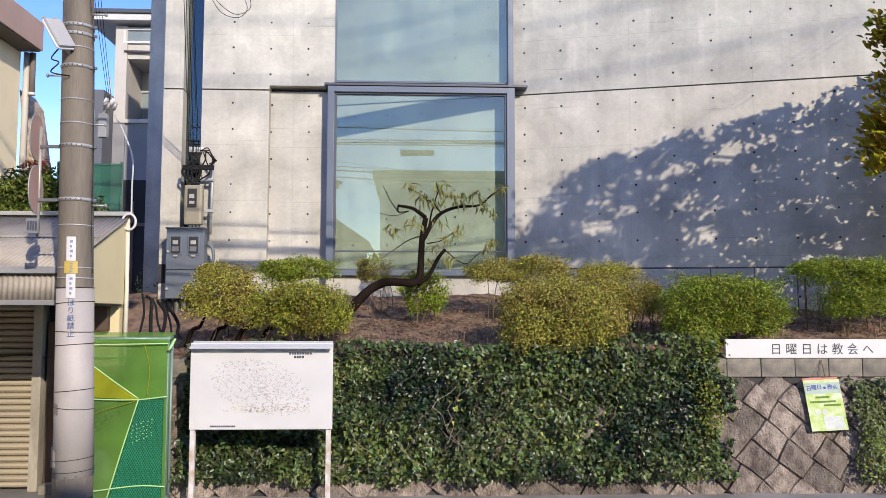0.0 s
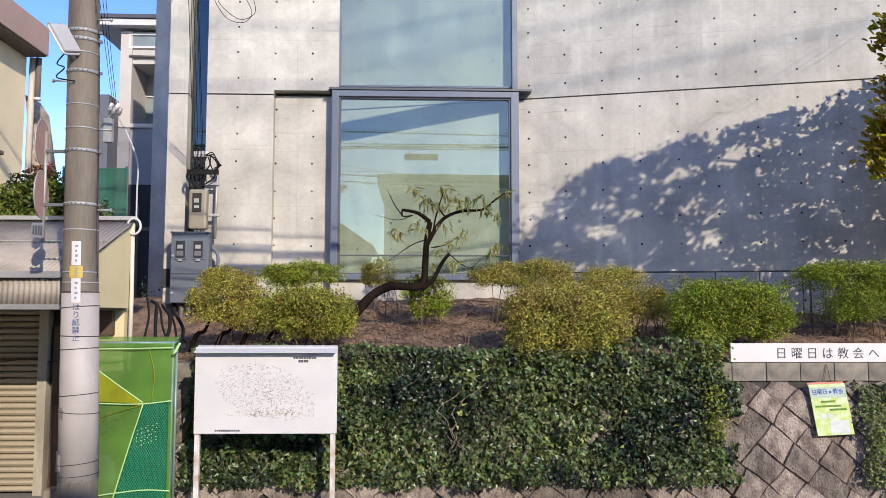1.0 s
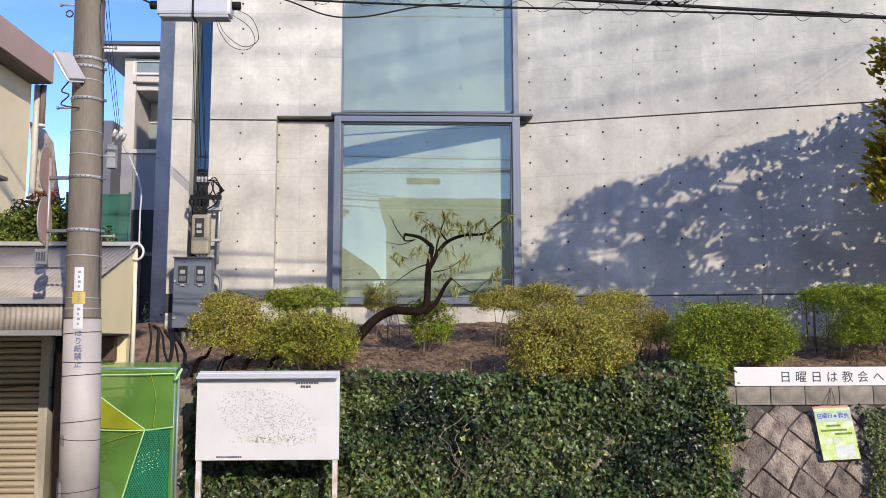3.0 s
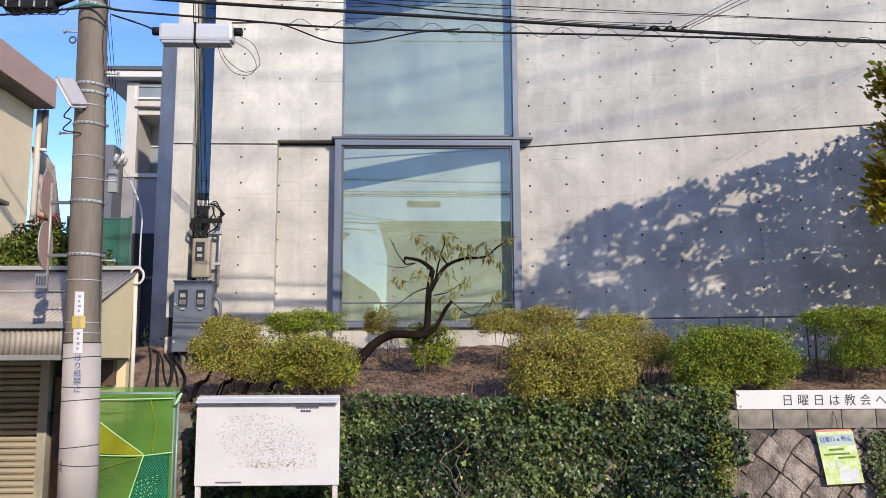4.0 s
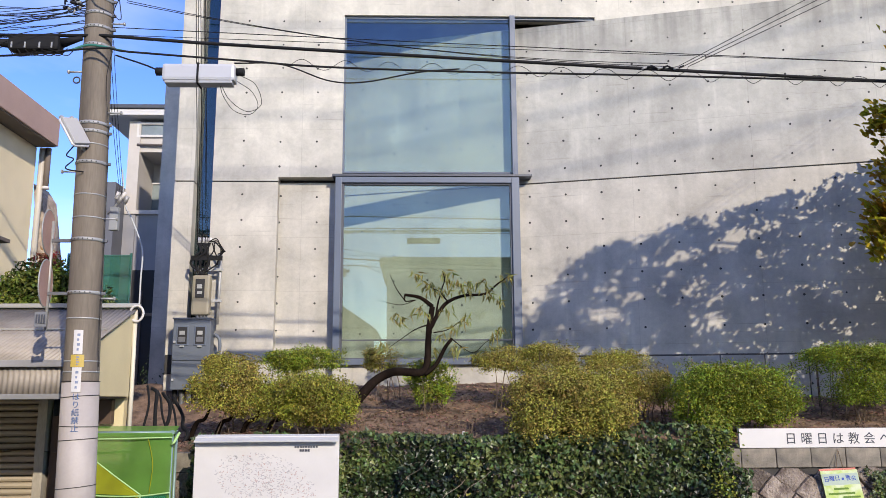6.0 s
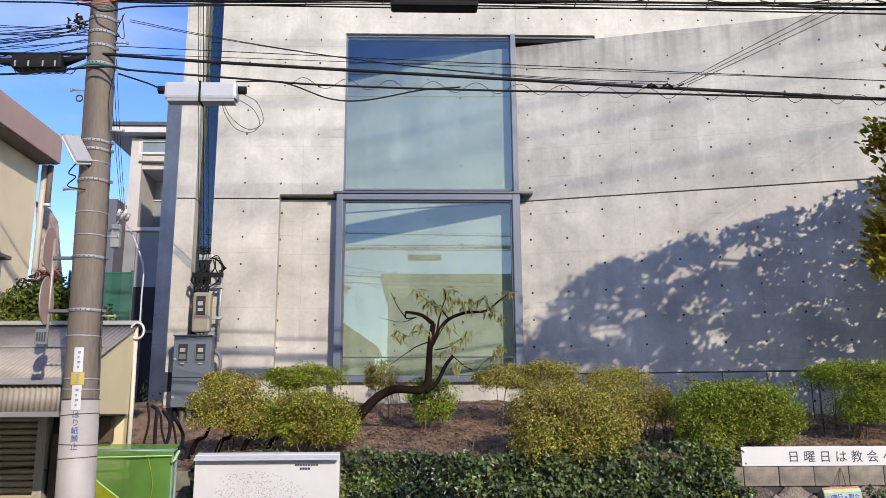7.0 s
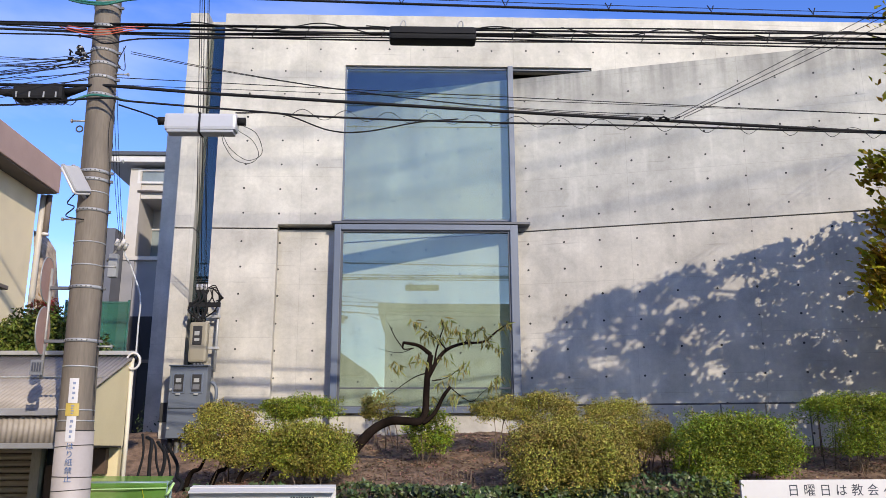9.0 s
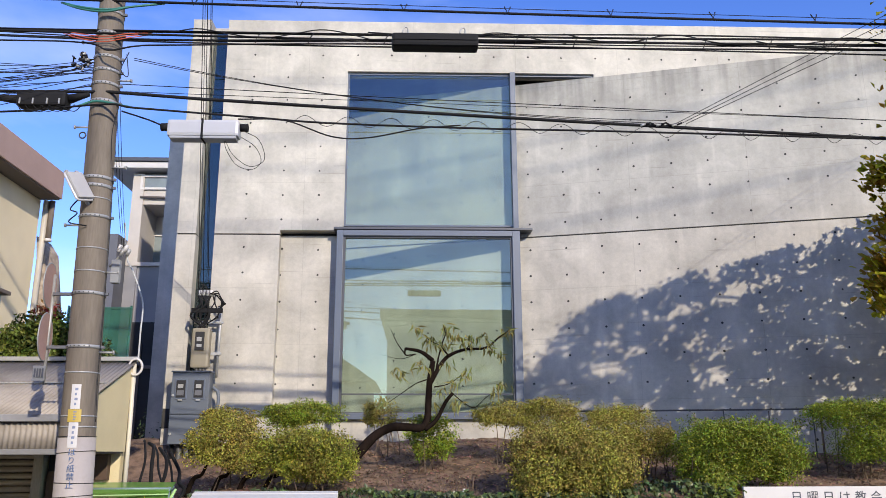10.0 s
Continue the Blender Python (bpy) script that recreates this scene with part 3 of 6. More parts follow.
for i in range(4):
    bm.faces.new((low[i], low[(i + 1) % 4], high[(i + 1) % 4], high[i]))
part("hood", bm, surf("hood_grey_paint", (0.50, 0.50, 0.50), 0.5, vary=0.05, bump=0.03), board, "pale grey sheet hood")
RUSTY = surf("rusty_white_post", (0.62, 0.60, 0.58), 0.6, grain=20, blotch=7, vary=0.1, bump=0.15, tint=(0.42, 0.30, 0.22))
for x in (-2.17, -0.82):
    part("post", box(x - 0.025, x + 0.025, 8.29, 8.34, 0.0, 1.62, 0.004), RUSTY, board)
# faint printed streets and place marks
MARK = [surf("print_grey", (0.40, 0.39, 0.40), 0.6, vary=0.03, bump=0), surf("print_rose", (0.45, 0.33, 0.30), 0.6, vary=0.03, bump=0), surf("print_ochre", (0.48, 0.45, 0.30), 0.6, vary=0.03, bump=0)]
for k, mk in enumerate(MARK):
    V, F = [], []
    for i in range((620, 220, 130)[k]):
        a, r = random.uniform(0, math.tau), random.uniform(0, 1) ** 0.6
        x, z = -1.50 + 0.50 * r * math.cos(a), 1.22 + 0.27 * r * math.sin(a) - 0.10 * r * math.cos(a)
        if k == 2:
            x, z = -1.45 + 0.45 * random.uniform(-1, 1), 1.02 + 0.03 * random.uniform(-1, 1) - 0.02
        w, h, t = random.uniform(0.003, 0.013), random.uniform(0.0015, 0.004), random.choice((0.1, -0.5, 0.7, 1.4, -0.2))
        b = len(V)
        for u, v in ((-w, -h), (w, -h), (w, h), (-w, h)):
            V.append((x + u * math.cos(t) - v * math.sin(t), 8.2693, z + u * math.sin(t) + v * math.cos(t)))
        F.append((b, b + 1, b + 2, b + 3))
    tagged(part("printed_map", raw("printed_map", V, F, mk), None, board), kind="stuff")
bm = bmesh.new()
for i in range(9):
    bm_box(bm, -1.22 + 0.026 * i, -1.20 + 0.026 * i, 8.2675, 8.2697, 1.545, 1.565)
for i in range(4):
    bm_box(bm, -1.17 + 0.026 * i, -1.148 + 0.026 * i, 8.2675, 8.2697, 1.508, 1.532)
for i in range(12):
    bm_box(bm, -1.99 + 0.021 * i, -1.974 + 0.021 * i, 8.2675, 8.2697, 0.825, 0.842)
tagged(part("heading", bm, INK, board), kind="stuff")


# ---- lettering ----
def lettering(name, text, size, material, m, parent, vertical=False):
    cu = bpy.data.curves.new(name, "FONT")
    cu.body, cu.size, cu.align_x, cu.align_y, cu.extrude = text, size, "CENTER", "CENTER", 0.001
    cu.offset = 0.004 * size
    if vertical:
        cu.space_line = 0.95
    tmp = new("tmp", cu)
    bpy.context.view_layer.update()
    me = bpy.data.meshes.new_from_object(tmp.evaluated_get(bpy.context.evaluated_depsgraph_get()))
    bpy.data.objects.remove(tmp)
    me.materials.clear()
    me.materials.append(material)
    me.transform(m)
    return part(name, me, None, parent)


sign = thing("sign_board", "long white sign board with black Japanese lettering on the wall", "sign", (5.5, 9.12, 1.45))
part("panel", box(3.57, 8.5, 9.10, 9.14, 1.462, 1.672, 0.003), WHITE, sign)
for i, ch in enumerate("日曜日は教会へ"):
    lettering("letter", ch, 0.135, INK, pose(4.15 + 0.178 * i, 9.0985, 1.553, 90), sign)
poster = thing("poster", "green and white printed poster hung in a clear sleeve on cord", "poster", (4.7, 8.95, 0.7))
PM = Matrix.Translation((4.60, 8.905, 0.95)) @ Matrix.Rotation(radians(-2.5), 4, "Y") @ Matrix.Rotation(radians(-14), 4, "X")
part("sheet", box(-0.205, 0.205, -0.004, 0.004, -0.275, 0.285, m=PM), surf("poster_print", (0.42, 0.52, 0.16), 0.85, grain=7, blotch=11, vary=0.06, bump=0, spec=0.1, tint=(0.56, 0.60, 0.42)), poster)
part("white_field", box(-0.05, 0.17, -0.0065, -0.0045, -0.26, -0.12, m=PM), surf("pale_field", (0.60, 0.62, 0.58), 0.85, bump=0, spec=0.1), poster)
part("white_field", box(-0.20, 0.20, -0.0065, -0.0045, 0.13, 0.25, m=PM), surf("pale_print", (0.42, 0.50, 0.42), 0.85, bump=0), poster)
BLUE = surf("blue_print", (0.05, 0.09, 0.38), 0.85, bump=0)
for i, ch in enumerate("日曜日 教会"):
    if ch != " ":
        lettering("letter", ch, 0.062, BLUE, PM @ pose(-0.155 + 0.060 * i, -0.0085, 0.190 + 0.010 * math.sin(0.6 * i), 90), poster)
part("print_bar", box(0.012, 0.036, -0.009, -0.007, 0.180, 0.205, m=PM), BLUE, poster)
for z, a, b in ((0.08, -0.10, 0.06), (0.03, -0.17, 0.12), (-0.01, -0.02, 0.17)):
    part("text_line", box(a, b, -0.009, -0.007, z, z + 0.02, m=PM), surf("olive_print", (0.12, 0.22, 0.03), 0.85, bump=0), poster)
for x in (-0.10, -0.02):
    bm = bmesh.new()
    bmesh.ops.create_cone(bm, cap_ends=True, segments=16, radius1=0.035, radius2=0.035, depth=0.002, matrix=PM @ Matrix.Translation((x, -0.007, -0.07)) @ Matrix.Rotation(radians(90), 4, "X"))
    part("round_badge", bm, surf("badge_print", (0.56, 0.60, 0.50), 0.85, bump=0, spec=0.1), poster)
part("red_strip", box(-0.215, 0.19, -0.008, 0.006, 0.285, 0.305, m=PM), surf("red_paint", (0.5, 0.09, 0.05), 0.5, bump=0.02), poster)
for x in (-0.02, 0.06):
    part("cord", tube([PM @ Vector((x, 0, 0.30)), (4.66, 9.085, 1.44)], 0.004, 4), TWIG, poster)

# ---- ivy ----
def ivy_patch(n, keep, size, material):
    P, N = [], []
    while len(P) < n:
        x, w = rng.uniform(-2.75, 9.0), rng.uniform(0.05, 1.75)
        if keep(x, w):
            lump = 0.17 + 0.17 * noise.noise((x * 1.7, w * 1.9, 2)) + 0.19 * noise.noise((x * 4.5, w * 4.5, 5)) + 0.11 * noise.noise((x * 10, w * 10, 9))
            out = max(0.01, lump) * rng.uniform(0.12, 1.0) ** 0.5
            p = face_point(x, min(w, 1.28), out + 0.02)
            wave = 0.12 * math.exp(-((x - 2.75) / 0.45) ** 2) + 0.09 * noise.noise((x * 2.2, 3, 1)) + 0.04 * noise.noise((x * 7, 3, 1))
            if w > 1.28:
                p = Vector((x, p.y + 0.06 * (w - 1.28), p.z + min(w - 1.28, 0.30 + wave)))
            if w > 1.60:
                p.y += (w - 1.60) * 2.6
                p.z += 0.03
            P.append(p)
            N.append((0.0, -1.0, 0.45 if w < 1.55 else 1.3))
    return P, N


def main_ivy(x, w):
    edge = 0.17 + 0.07 * noise.noise((x * 2.3, 0, 0)) + 0.04 * noise.noise((x * 9, 0, 0))
    if x < -2.42 or w < edge:
        return False
    right = 3.60 + 0.12 * noise.noise((w * 4, 1, 0)) - (0.12 if w < 0.9 else 0.0) - (0.16 if 0.6 < w < 0.9 else 0.0)
    return x < right and not (x > 3.42 and w > 1.25)


def right_ivy(x, w):
    return x > 4.90 + 0.10 * noise.noise((w * 4, 7, 0)) - (0.07 if w < 0.45 else 0) + (0.25 if w < 0.15 else 0) and w < 1.27 + 0.05 * noise.noise((x * 3, 2, 2))


P, N = ivy_patch(25000, main_ivy, 0.045, IVY)
ob = new("ivy", leaves("ivy", P, N, 0.053, 0.052, LOBED, IVY, 1.0, 0.8))
tagged(ob, "dark green glossy ivy hanging thickly over the stone wall", "ivy", kind="stuff")
P, N = ivy_patch(17000, right_ivy, 0.05, IVY)
ob = new("ivy", leaves("ivy", P, N, 0.040, 0.034, LOBED, surf("light_ivy_leaf", (0.13, 0.165, 0.032), 0.42, grain=20, blotch=1.2, vary=0.18, bump=0, tint=(0.05, 0.07, 0.025), island=0.5, through=0.15), 0.6, 0.9))
tagged(ob, "lighter green ivy climbing the wall beside the poster", "ivy", kind="stuff")
# yellow-green creeper below the boxy shrub
P, N = [], []
for i in range(900):
    s = rng.uniform(0, 1)
    x = 3.29 + 0.11 * rng.normal() * (1 - 0.4 * s) - 0.03 * s
    P.append(face_point(x, 1.80 - 1.15 * s, 0.22 + 0.05 * rng.normal()))
    N.append((0, -1, 0.5))
ob = new("creeper", leaves("creeper", P, N, 0.038, 0.026, SIMPLE, surf("creeper_leaf", (0.21, 0.24, 0.03), 0.45, grain=14, blotch=2, vary=0.2, bump=0, tint=(0.07, 0.10, 0.02), island=0.6, through=0.14, spec=0.25), 0.8, 0.5))
tagged(ob, "yellow-green creeper trailing from the bed over the wall", "creeper", kind="stuff")
# bare stems in the ivy
for i in range(34):
    x, w = (random.uniform(0.35, 1.15), random.uniform(0.25, 0.75)) if i % 3 else (random.uniform(-0.6, 3.0), random.uniform(0.3, 1.1))
    lean, out = random.uniform(-0.10, 0.10), random.uniform(0.20, 0.33)
    pts = [face_point(x + lean * k + 0.03 * math.sin(2.1 * k + i), w + 0.09 * k, out + 0.04 * math.sin(k + i)) for k in range(4)]
    solid("ivy_stem", tube(bezier(pts, 4), random.uniform(0.0018, 0.0035), 5), DRY_STEM if i % 2 else TWIG, "bare brown stem among the ivy leaves", "stem", "ivy stems")
YELLOW_LEAF = surf("yellow_leaf", (0.38, 0.42, 0.08), 0.5, vary=0.15, bump=0, island=0.25, through=0.2)
P = [face_point(0.47 + rng.normal(0, 0.03), 0.86 + rng.normal(0, 0.06), 0.34) for k in range(6)] + [face_point(rng.uniform(-0.6, 3.4), rng.uniform(0.4, 1.4), 0.24) for k in range(30)]
tagged(new("yellow_leaves", leaves("yellow_leaves", P, [(0, -1, 0.5)] * len(P), 0.045, 0.04, LOBED, YELLOW_LEAF, 0.5, 0.8)), "few yellowed leaves among the dark ivy", "leaves", kind="stuff")

# ---- shrubs ----
shrub("yellowish clipped shrub with bare crooked stems beside the meter cabinet", [(-2.30, 10.0, 2.15, 0.42, 0.42, 0.32), (-2.30, 10.15, 2.42, 0.32, 0.3, 0.17), (-2.05, 9.95, 1.98, 0.30, 0.3, 0.22)], 5200, HEDGE, 4)
shrub("clipped green shrub with small yellow-green leaves behind the map board", [(-1.40, 9.9, 2.10, 0.48, 0.42, 0.25), (-1.04, 9.85, 1.99, 0.32, 0.4, 0.31), (-1.62, 9.95, 1.95, 0.28, 0.3, 0.24), (-1.25, 9.75, 1.86, 0.35, 0.3, 0.2)], 6000, HEDGE_MIXED, 4)
shrub("low clipped shrub close to the concrete wall", [(-1.52, 11.2, 2.55, 0.52, 0.35, 0.17), (-1.75, 11.2, 2.50, 0.25, 0.3, 0.16)], 2800, HEDGE_GREEN, 6)
shrub("thin young shrub with sparse leaves by the window", [(-0.50, 11.8, 2.58, 0.27, 0.22, 0.20)], 600, HEDGE, 7, 0.046, 0.3)
shrub("small leafy shrub under the leaning tree", [(0.16, 10.95, 2.33, 0.33, 0.22, 0.24), (0.2, 10.95, 2.1, 0.25, 0.2, 0.2)], 1300, HEDGE_GREEN, 8, 0.05, 0.4)
shrub("tall clipped shrub with thin stems near the window", [(1.18, 11.1, 2.52, 0.42, 0.4, 0.20), (1.78, 11.0, 2.57, 0.40, 0.4, 0.19), (1.75, 10.6, 2.28, 0.36, 0.3, 0.22)], 4200, HEDGE, 16, 0.042, 0.4)
shrub("large dense yellow-green clipped shrub overhanging the wall", [(1.50, 9.36, 1.86, 0.50, 0.50, 0.46), (2.02, 9.36, 1.82, 0.45, 0.5, 0.47), (1.76, 9.5, 2.14, 0.55, 0.42, 0.18)], 9200, HEDGE, 6)
shrub("clipped shrub with rusty young leaves", [(2.62, 10.7, 2.50, 0.40, 0.32, 0.15), (2.45, 10.3, 2.26, 0.34, 0.32, 0.26)], 3000, HEDGE, 9, 0.042, 0.45)
shrub("small loose shrub with sparse yellow leaves", [(2.98, 10.3, 2.14, 0.30, 0.28, 0.27)], 1300, HEDGE, 8, 0.042, 0.25)
shrub("bright green boxy clipped shrub beside the sign", [(3.45, 9.75, 2.04, 0.40, 0.44, 0.38), (4.12, 9.8, 2.08, 0.48, 0.42, 0.33), (3.75, 9.75, 2.22, 0.42, 0.4, 0.18), (3.42, 9.5, 1.66, 0.24, 0.25, 0.26), (3.95, 9.75, 1.90, 0.52, 0.35, 0.26)], 10800, HEDGE_GREEN, 6)
shrub("flat-topped clipped shrub on bare stems", [(5.75, 10.3, 2.48, 0.72, 0.5, 0.20), (6.9, 10.3, 2.45, 0.7, 0.5, 0.22), (5.75, 10.2, 2.12, 0.50, 0.4, 0.26)], 9500, HEDGE_GREEN, 20, 0.046, 0.45, power=3.4)

# dry stalks and litter along the edge of the bed
for i in range(70):
    x, y = random.uniform(-0.8, 0.9), random.uniform(9.35, 9.9)
    z = garden_height(x, y)
    h = random.uniform(0.08, 0.24)
    solid("dry_stalk", tube([(x, y, z - 0.02), (x + random.uniform(-0.06, 0.06), y + random.uniform(-0.05, 0.05), z + h)], 0.004, 4), TWIG, "dry brown plant stalk standing in the bed", "stalk", "dry stalks in the bed")
P, N = [], []
for i in range(15000):
    x, y = rng.uniform(-3.2, 7), rng.uniform(9.3, 12.8)
    P.append((x, y, garden_height(x, y) + 0.012))
    N.append((0, -0.2, 1))
tagged(new("leaf_litter", leaves("leaf_litter", P, N, 0.05, 0.03, SIMPLE, surf("dead_leaf", (0.26, 0.165, 0.095), 0.8, grain=14, vary=0.2, bump=0, tint=(0.10, 0.06, 0.04), island=0.5), 0.3)), "dead brown leaves scattered over the soil", "leaf litter", kind="stuff")
solid("edging_pipe", tube(bezier([(-0.1, 9.52, 1.53), (0.4, 9.48, 1.54), (0.9, 9.5, 1.53), (1.3, 9.5, 1.52)], 6), 0.035, 8), BLACK, "black plastic pipe lying along the edge of the bed", "pipe")
bottle = thing("plastic_bottle", "clear plastic bottle lying on the soil by the pipe", "bottle", (0.52, 9.42, 1.55))
part("body", tube(bezier([(0.52, 9.42, 1.52), (0.52, 9.42, 1.60), (0.52, 9.42, 1.63)], 3), [0.035, 0.035, 0.035, 0.034, 0.03, 0.02, 0.014], 10), surf("cloudy_plastic", (0.45, 0.46, 0.46), 0.15, vary=0.1, bump=0), bottle)
part("cap", tube([(0.52, 9.42, 1.63), (0.52, 9.42, 1.65)], 0.016, 8), WHITE, bottle)


# ---- leaning fruit tree ----
tree = thing("leaning_tree", "small leaning tree with dark crooked trunk and drooping yellowing leaves", "tree", (-0.83, 10.5, 1.75))
for name, pts, r0, r1 in (
    ("trunk", [(-0.886, 10.5, 1.849), (-0.703, 10.5, 2.084), (-0.527, 10.5, 2.261), (-0.322, 10.5, 2.358), (-0.116, 10.5, 2.358), (0.046, 10.5, 2.355), (0.119, 10.5, 2.466), (0.134, 10.5, 2.701), (0.148, 10.5, 2.936), (0.192, 10.5, 3.201)], 0.064, 0.036),
    ("limb", [(0.154, 10.5, 2.907), (0.296, 10.52, 3.159), (0.415, 10.55, 3.28), (0.623, 10.58, 3.358), (0.891, 10.6, 3.384), (1.071, 10.62, 3.526), (1.253, 10.65, 3.65)], 0.031, 0.007),
    ("limb", [(0.09, 10.5, 2.328), (0.235, 10.45, 2.449), (0.351, 10.4, 2.665), (0.443, 10.38, 2.78)], 0.030, 0.022),
    ("limb", [(0.187, 10.5, 3.206), (0.031, 10.4, 3.305), (-0.166, 10.3, 3.333)], 0.03, 0.018),
    ("twig", [(-0.166, 10.3, 3.333), (-0.16, 10.3, 3.25), (-0.028, 10.4, 3.276)], 0.014, 0.006),
    ("twig", [(-0.16, 10.3, 3.25), (-0.272, 10.28, 3.405), (-0.357, 10.25, 3.579)], 0.008, 0.003),
    ("twig", [(-0.028, 10.4, 3.276), (-0.23, 10.35, 3.207), (-0.532, 10.3, 3.27)], 0.006, 0.002),
    ("twig", [(0.134, 10.5, 2.966), (-0.028, 10.4, 2.898), (-0.2, 10.3, 2.774), (-0.369, 10.2, 2.647)], 0.009, 0.003),
    ("twig", [(0.207, 10.5, 2.863), (0.417, 10.6, 2.921), (0.66, 10.7, 3.11)], 0.008, 0.003),
    ("twig", [(0.398, 10.5, 3.259), (0.31, 10.5, 3.391), (0.352, 10.45, 3.546), (0.321, 10.4, 3.655)], 0.012, 0.004),
    ("twig", [(0.236, 10.5, 3.083), (0.265, 10.47, 3.256), (0.31, 10.5, 3.391)], 0.014, 0.008),
    ("twig", [(0.443, 10.38, 2.766), (0.612, 10.4, 2.636), (0.736, 10.5, 2.607), (0.891, 10.6, 2.743), (1.109, 10.7, 2.864)], 0.007, 0.003),
    ("twig", [(0.31, 10.5, 3.391), (0.147, 10.4, 3.451), (0.001, 10.3, 3.567)], 0.006, 0.002),
    ("twig", [(0.623, 10.58, 3.358), (0.743, 10.6, 3.479), (0.891, 10.6, 3.568)], 0.006, 0.002),
):
    line = bezier(pts, 5)
    rs = [r0 + (r1 - r0) * i / (len(line) - 1) for i in range(len(line))]
    rs = [q * (1 + 0.10 * noise.noise((7.0 * i, r0 * 100, 0))) for i, q in enumerate(rs)]
    part(name, tube(line, rs, 10 if r0 > 0.02 else 6), BARK, tree)
P = []
for c in (
    (0.001, 10.3, 3.595), (0.088, 10.35, 3.502), (0.161, 10.4, 3.465), (0.235, 10.45, 3.429), (0.339, 10.5, 3.656),
    (0.4, 10.55, 3.619), (0.476, 10.6, 3.568), (0.553, 10.65, 3.501), (0.615, 10.7, 3.463), (0.722, 10.3, 3.495),
    (0.827, 10.35, 3.525), (0.874, 10.4, 3.422), (0.951, 10.45, 3.341), (1.059, 10.5, 3.274), (1.123, 10.55, 3.59),
    (1.217, 10.6, 3.627), (-0.282, 10.65, 3.113), (-0.223, 10.7, 3.059), (0.045, 10.3, 3.163), (0.059, 10.35, 3.082),
    (0.467, 10.4, 2.927), (0.586, 10.45, 3.019), (0.633, 10.5, 3.068), (0.385, 10.55, 3.177), (0.98, 10.6, 2.812),
    (1.059, 10.65, 2.89), (1.109, 10.7, 2.924), (0.448, 10.3, 2.645), (0.537, 10.35, 2.662), (-0.479, 10.4, 2.709),
    (-0.437, 10.45, 2.698), (0.213, 10.5, 2.642), (0.651, 10.55, 3.413), (0.417, 10.6, 3.449), (0.314, 10.65, 2.83),
):
    for k in range(9):
        P.append((c[0] + rng.normal(0, 0.045), c[1] + rng.normal(0, 0.06), c[2] + rng.normal(0, 0.03)))
part("foliage", leaves("foliage", P, [(0, -1, 0.2)] * len(P), 0.135, 0.026, LANCE, PEACH, 0.6, 2.2), None, tree)

# ---- street tree, its unseen crown shaped to cast the shadow on the slanting wall ----
tall = thing("broadleaf_tree", "broadleaf tree with yellowing leaves at the edge of the bed", "tree", (10.2, 9.6, 1.5))
part("trunk", tube(bezier([(10.2, 9.6, 1.3), (10.1, 9.4, 3.0), (9.8, 9.0, 4.6), (9.6, 8.7, 6.2)], 6), [0.17 - 0.006 * i for i in range(19)], 12), BARK, tall)


def on_ray(u, v, s):
    """A point s metres towards the sun from the slanting wall, u along it and v high."""
    return SM @ Vector((u, 0, v)) + Vector((SUN.x, SUN.y, SUN.z)) * (-s / SUN.y)


def reach(u, v):
    """How far the crown stands from the wall there: enough to stay out of the camera's view."""
    p = SM @ Vector((u, 0, v))
    return max(0.9, (0.655 * p.y - p.x) / 1.115) + 0.2


def shadow_outline(u):
    """The upper outline of the wanted wall shadow: overlapping fans that step up to the top."""
    fans = [4.12 + 0.26 * u - 0.9 * max(0, 0.55 - u) ** 1.1, 4.04 + 0.29 * u, 4.02 + 0.275 * u, 4.06 + 0.275 * u]
    starts, ends = (-0.12, 1.70, 2.80, 4.25), (1.62, 2.86, 4.30, 9.0)
    best = 2.95 + 1.55 * max(0, u + 0.08)
    for f, a, b in zip(fans, starts, ends):
        if a <= u <= b:
            rise = min(1, (u - a) / 0.42) ** 0.6
            return min(best, f - 0.42 * (1 - rise))
    return fans[-1]


limbs = [((10.1, 9.35, 3.6), 0.4, 3.5), ((10.0, 9.2, 4.2), 1.2, 4.1), ((9.9, 9.1, 4.5), 2.3, 4.5), ((9.8, 9.0, 5.0), 3.6, 4.9), ((9.7, 8.8, 5.5), 5.0, 5.3), ((10.1, 9.3, 3.7), 2.2, 3.4), ((10.1, 9.4, 3.4), 1.4, 2.9), ((9.9, 9.0, 4.7), 5.6, 4.2), ((9.6, 8.7, 6.0), 6.2, 5.6), ((9.7, 8.8, 5.8), 7.0, 6.0)]
for a, u, v in limbs:
    tip = on_ray(u, v, reach(u, v) + 0.55)
    line = bezier([a, Vector(a).lerp(tip, 0.5) + Vector((0, -0.2, 0.25)), tip], 7)
    part("limb", tube(line, [0.06 - 0.0034 * i for i in range(len(line))], 7), BARK, tall)

# holes left in the crown for lit patches on the wall: along, height, half length, half height
LIT_PATCHES = ((3.22, 4.42, 0.36, 0.13), (2.24, 4.13, 0.40, 0.085), (1.20, 3.31, 0.36, 0.12), (2.88, 3.18, 0.22, 0.16), (2.10, 2.76, 0.42, 0.06), (2.55, 3.70, 0.30, 0.09), (3.85, 4.62, 0.16, 0.07), (2.35, 3.28, 0.15, 0.09), (1.72, 3.62, 0.20, 0.06), (4.55, 4.85, 0.25, 0.05), (3.55, 3.45, 0.24, 0.05), (3.30, 3.95, 0.12, 0.06))
